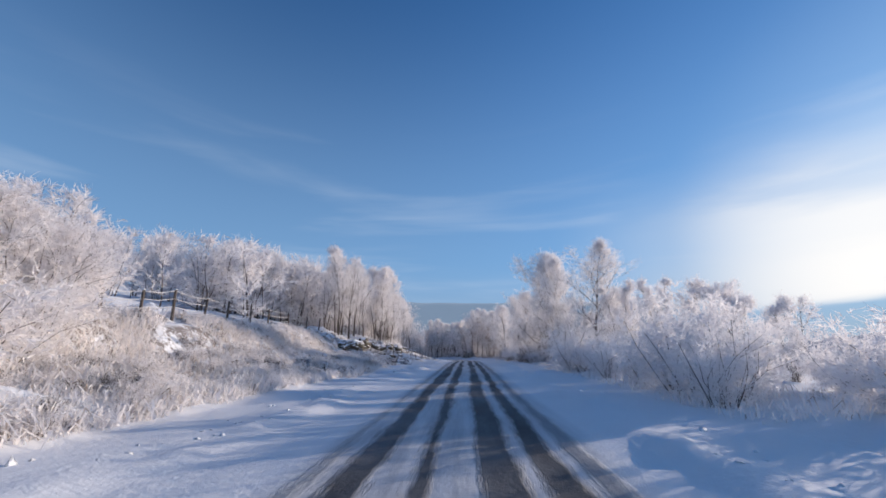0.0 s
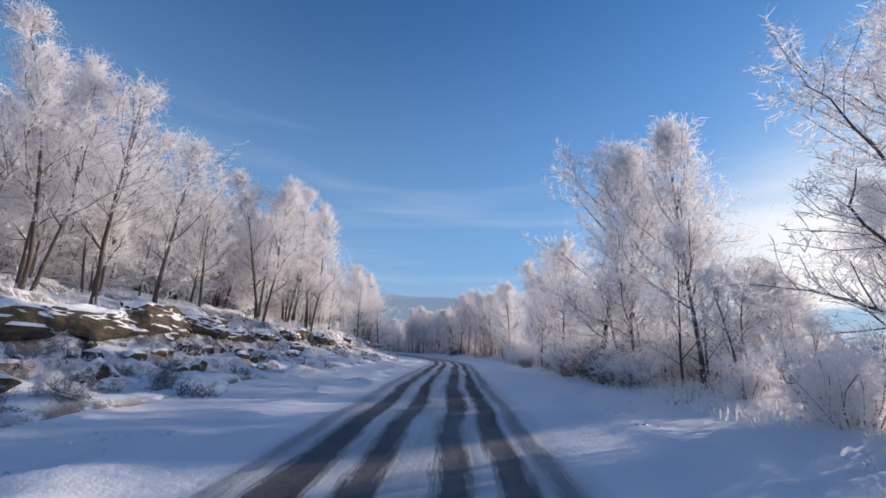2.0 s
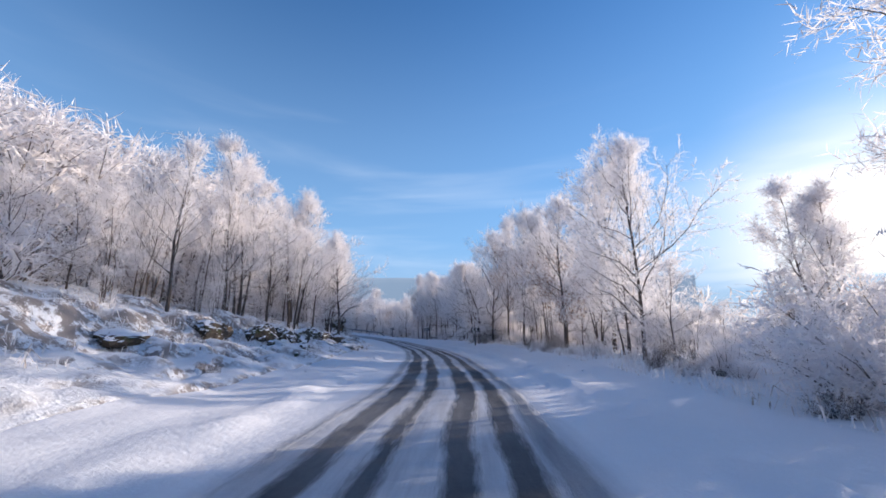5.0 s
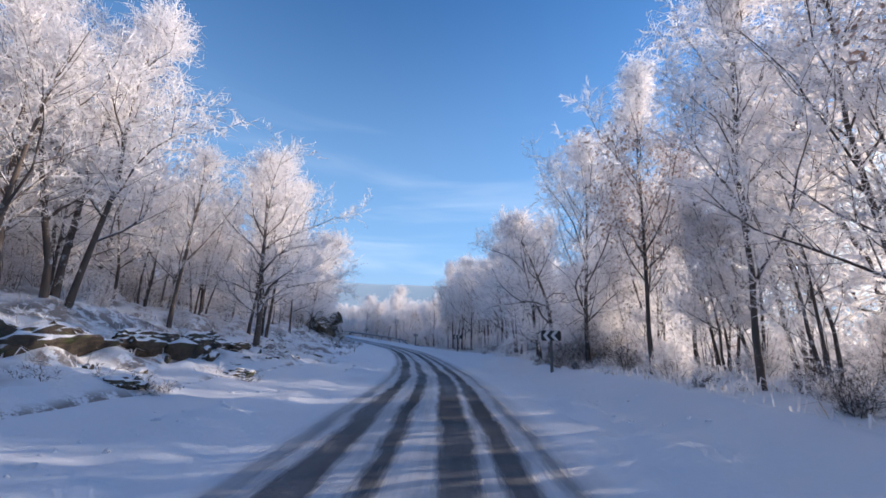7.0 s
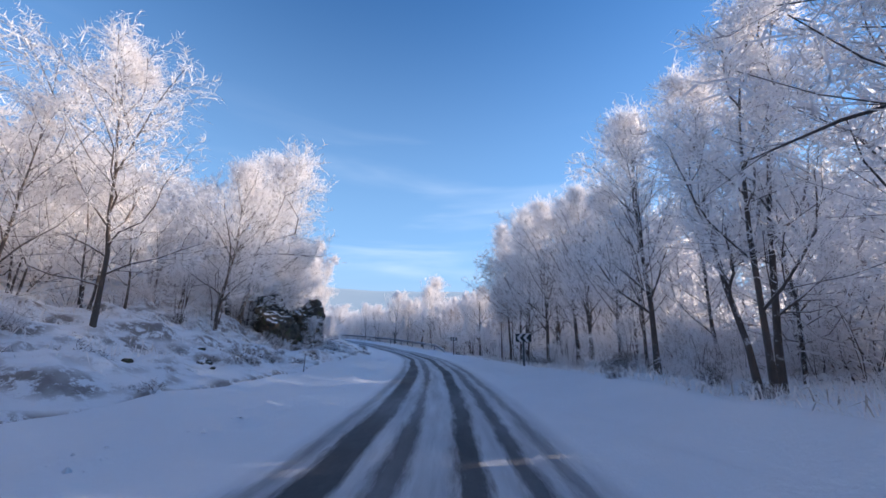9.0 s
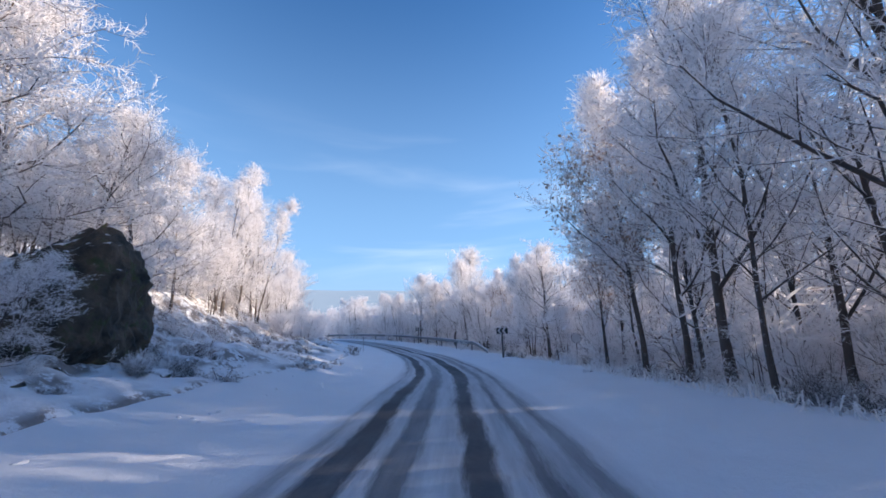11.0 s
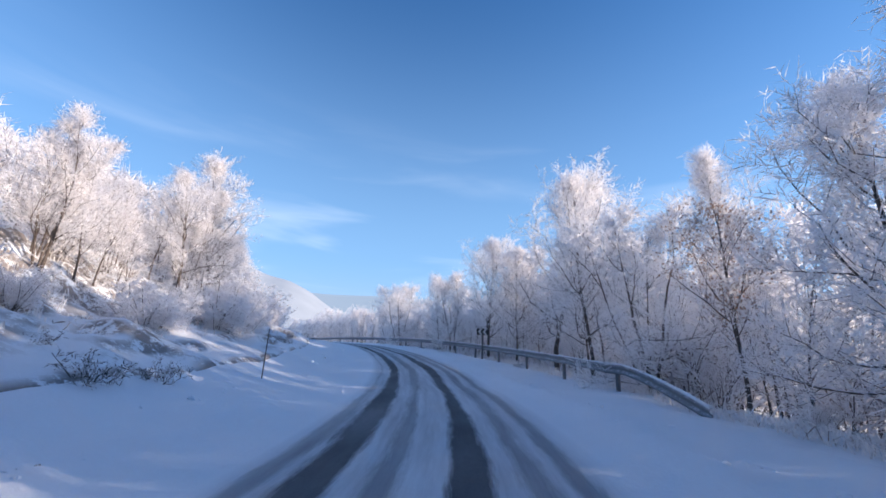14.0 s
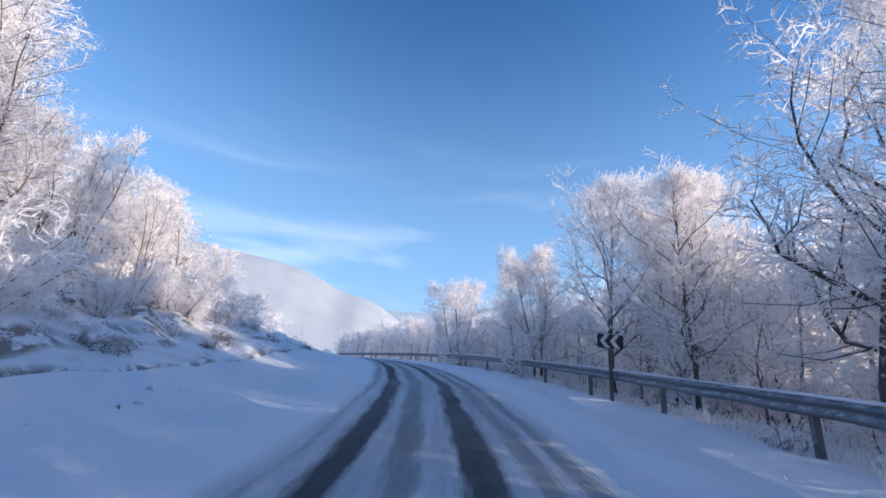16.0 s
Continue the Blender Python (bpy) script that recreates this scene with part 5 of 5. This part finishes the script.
# ---- chevron boards ----
def chevron_board(s, u, face, top, pole_width=0.12, size=1.0):
    """White arrows to the left on a black board, on one post; the face looks back along the road."""
    p = at(s, u)
    root = new("chevron_sign")
    root.matrix_basis = pose(p.x, p.y, p.z, 0, 0, face)
    W, H, D = 0.96 * size, 0.50 * size, 0.03
    low = top - H
    bm = bmesh.new()
    bmesh.ops.create_cube(bm, size=1, matrix=Matrix.Translation((0, 0, low + H / 2)) @ Matrix.Diagonal((W, D, H, 1)))
    bmesh.ops.bevel(bm, geom=[e for e in bm.edges if abs(e.verts[0].co.x - e.verts[1].co.x) < 1e-4 and abs(e.verts[0].co.z - e.verts[1].co.z) < 1e-4], offset=0.035, segments=3, affect="EDGES")
    board = part("board", bm, M_BLACK, root, "black board with rounded corners")
    for x0 in (-0.40 * size, -0.02 * size):
        bm = bmesh.new()
        w, tip = 0.17 * size, 0.20 * size
        shape = [(x0 + tip, H), (x0 + tip + w, H), (x0 + w, H / 2), (x0 + tip + w, 0), (x0 + tip, 0), (x0, H / 2)]
        front = [bm.verts.new((x, -D / 2 - 0.004, low + 0.012 + z * 0.95)) for x, z in shape]
        bm.faces.new(front)
        ext = bmesh.ops.extrude_face_region(bm, geom=list(bm.faces))
        bmesh.ops.translate(bm, verts=[g for g in ext["geom"] if isinstance(g, bmesh.types.BMVert)], vec=(0, 0.003, 0))
        bmesh.ops.recalc_face_normals(bm, faces=bm.faces)
        part("arrow", bm, M_WHITE, board, "white chevron that points to the bend")
    bm = bmesh.new()
    bmesh.ops.create_cube(bm, size=1, matrix=Matrix.Translation((0, 0.06, (top - 0.06) / 2 - 0.2)) @ Matrix.Diagonal((pole_width, 0.06, top + 0.3, 1)))
    bmesh.ops.bevel(bm, geom=list(bm.edges), offset=0.012, segments=2, affect="EDGES")
    pole = part("pole", bm, M_POLE, root, "grey metal post")
    for z in (low + 0.1, top - 0.1):
        bm = bmesh.new()
        bmesh.ops.create_cube(bm, size=1, matrix=Matrix.Translation((0, 0.03, z)) @ Matrix.Diagonal((pole_width + 0.06, 0.045, 0.035, 1)))
        part("bracket", bm, M_STEEL, pole)
    bm = bmesh.new()
    bmesh.ops.create_cube(bm, size=1, matrix=Matrix.Translation((0, 0.005, top + 0.008)) @ Matrix.Diagonal((W * 0.94, D * 1.2, 0.022, 1)))
    bmesh.ops.bevel(bm, geom=list(bm.edges), offset=0.008, segments=2, affect="EDGES")
    part("snow_cap", bm, M_SNOW, board)
    return tagged(root, "black board with white chevrons on a grey post in the snow", "road sign", "chevron boards in the bend")


chevron_board(96.0, 4.3, heading(84), 1.60, 0.11, 0.80)
chevron_board(123.8, 4.7, heading(112), 1.79, 0.12, 0.94)
chevron_board(147.0, 4.3, heading(141) + 4, 1.95, 0.12, 0.80)
chevron_board(172.6, 5.6, heading(160) + 6, 2.05, 0.11, 0.88)


# round sign in front of the trees before the third board
i = int(((AXIS[:, :2] - (-4.7, 143.9)) ** 2).sum(1).argmin())
p = at(float(STATION[i]), float((-4.7 - AXIS[i, 0]) * TAN[i, 1] - (143.9 - AXIS[i, 1]) * TAN[i, 0]))
disc = new("round_sign")
disc.matrix_basis = pose(p.x, p.y, p.z, 0, 0, heading(136))
centre = 4.42 - p.z
bm = bmesh.new()
bmesh.ops.create_cone(bm, cap_ends=True, segments=28, radius1=0.29, radius2=0.29, depth=0.025, matrix=Matrix.Translation((0, 0, centre)) @ Matrix.Rotation(radians(90), 4, "X"))
bmesh.ops.bevel(bm, geom=[e for e in bm.edges if len(e.link_faces[0].verts) > 4 or len(e.link_faces[1].verts) > 4], offset=0.006, segments=2, affect="EDGES")
plate = part("plate", bm, M_WIRE, disc, "frosted grey plate")
rim = [(0.285 * math.cos(a), 0.285 * math.sin(a)) for a in np.linspace(0, 2 * math.pi, 29)[:-1]]
bm = bmesh.new()
for (x0, z0), (x1, z1) in zip(rim, rim[1:] + rim[:1]):
    rod(bm, (x0, -0.012, centre + z0), (x1, -0.012, centre + z1), 0.014, 6)
part("rim", bm, M_POLE, plate, "darker raised rim")
bm = bmesh.new()
rod(bm, (0, 0.045, -0.3), (0, 0.045, centre + 0.2), 0.03, 10)
part("pole", bm, M_POLE, disc)
tagged(disc, "round road sign furred with frost on a thin grey post", "road sign")


# ---- guard rail ----
RAIL_U = 5.75
rail = new("guard_rail")
rp = at(156, RAIL_U)
rail.location = rp
profile = [(0.0, 0.155), (-0.035, 0.145), (-0.075, 0.105), (-0.075, 0.06), (-0.01, 0.02), (-0.01, -0.02), (-0.075, -0.06), (-0.075, -0.105), (-0.035, -0.145), (0.0, -0.155)]
height = 0.68


def rail_point(s, x, z):
    drop = 0.75 * max(0.0, (158.0 - s) / 3.5) ** 1.3
    i = int(np.clip(np.searchsorted(STATION, s), 1, len(STATION) - 1))
    q = at(s, RAIL_U + x)
    q.z = AXIS[i][2] + 0.10 + height - drop + z
    return q - rp


def beam(s0, s1):
    """One length of W-shaped beam with its thickness."""
    st = np.linspace(s0, s1, 7)
    n = len(profile)
    V = [rail_point(s, x, z) for s in st for x, z in profile] + [rail_point(s, x + 0.006, z) for s in st for x, z in profile]
    F = []
    for a in range(len(st) - 1):
        for b in range(n - 1):
            i = a * n + b
            F.append((i, i + n, i + n + 1, i + 1))
            j = i + len(st) * n
            F.append((j, j + 1, j + n + 1, j + n))
    return mesh_from("beam", np.array([tuple(v) for v in V]), np.array(F), M_STEEL, True)


s = 154.5
while s < 226:
    part("beam", beam(s, s + 4.06), M_STEEL, rail, "dull galvanised W-beam")
    st = np.linspace(s, s + 4.0, 9)
    ring = [(-0.07, 0.0), (-0.055, 0.035), (0.0, 0.05), (0.05, 0.03), (0.055, 0.0)]
    V = [rail_point(q, x, 0.15 + z * (0.8 + 0.5 * float(wander(q * 1.3, 3)))) for q in st for x, z in ring]
    F = [(a * 5 + b, a * 5 + (b + 1) % 5, a * 5 + 5 + (b + 1) % 5, a * 5 + 5 + b) for a in range(8) for b in range(5)]
    part("snow_cap", mesh_from("snow_cap", np.array([tuple(v) for v in V]), np.array(F), M_SNOW, True), M_SNOW, rail, "strip of snow on the rail's top")
    if s > 155:
        foot, head = rail_point(s, 0.10, -0.95), rail_point(s, 0.10, 0.13)
        bm = bmesh.new()
        m = Matrix.Translation((foot + head) / 2) @ pose(0, 0, 0, 0, 0, heading(s))
        bmesh.ops.create_cube(bm, size=1, matrix=m @ Matrix.Diagonal((0.12, 0.10, (head - foot).length, 1)))
        bmesh.ops.bevel(bm, geom=list(bm.edges), offset=0.01, segments=2, affect="EDGES")
        post = part("post", bm, M_STEEL, rail, "dark steel post")
        bm = bmesh.new()
        bmesh.ops.create_cube(bm, size=1, matrix=Matrix.Translation(rail_point(s, 0.04, 0.0)) @ pose(0, 0, 0, 0, 0, heading(s)) @ Matrix.Diagonal((0.09, 0.11, 0.2, 1)))
        part("spacer", bm, M_STEEL, post)
    s += 4.0
tagged(rail, "galvanised guard rail capped with snow along the bend", "guard rail")

# thin marker stakes in the verge
for s, u, h in ((117.3, -5.6, 0.75), (156.4, -4.6, 1.25), (142.6, 6.2, 0.6)):
    p = at(s, u)
    stake = new("marker_stake")
    stake.location = p
    bm = bmesh.new()
    rod(bm, (0, 0, -0.2), (ledge.uniform(-0.03, 0.03), 0, h), 0.016 if u < 0 else 0.04, 8, 0.012 if u < 0 else 0.035)
    part("rod", bm, M_POST, stake)
    bm = bmesh.new()
    bmesh.ops.create_uvsphere(bm, u_segments=8, v_segments=5, radius=0.03, matrix=Matrix.Translation((0, 0, h)))
    part("snow_cap", bm, M_SNOW, stake)
    tagged(stake, "thin dark marker stake stuck in the snowy verge", "stake")


# ---- far hills ----
def hills(name, label, az0, az1, dist, depth, heights, material, seed):
    """A ridge between two bearings (degrees to the right of +y), its crest following the heights."""
    n, m = 90, 10
    V = []
    for i in range(n):
        w = i / (n - 1)
        az = radians(az0 + (az1 - az0) * w)
        crest = float(np.interp(w, np.linspace(0, 1, len(heights)), heights)) + 10 * float(wander(w * 14, seed, seed)) + 5 * float(wander(w * 45, seed, seed + 1))
        for j in range(m):
            v = j / (m - 1)
            d = dist + depth * v
            z = max(0.0, crest) * math.sin(min(1, v * 1.0) * math.pi / 2) ** 1.2 - 14 + 5 * float(wander(w * 22, v * 5, seed + 2))
            V.append((math.sin(az) * d, 80 + math.cos(az) * d, z))
    me = mesh_from(name, np.array(V), grid_faces(n, m)[:, ::-1], material, True)
    tagged(new(name, me), label, "hill", kind="structure")


# its material emits a little blue in place of haze
hills("backdrop_hill_snow", "snowy mountain shoulder beyond the bend, hazed by a faint blue glow", -96, -26, 620, 420, (262, 262, 260, 257, 248, 222, 178, 96, 20, 0), M_HILL, 3)
hills("backdrop_hill_woods", "frosted wooded ridge across the valley, tinted pale blue for haze", 24, 112, 900, 500, (0, 50, 85, 105, 120, 130, 120, 90), M_WOODS, 5)
# stands for the far haze band; its pale tone is emitted
hills("backdrop_hill_ridge", "distant ridge behind the trees, glowing pale blue like a haze band", -60, 30, 1700, 500, (330, 336, 340, 336, 338, 334, 325, 300), M_RIDGE, 8)
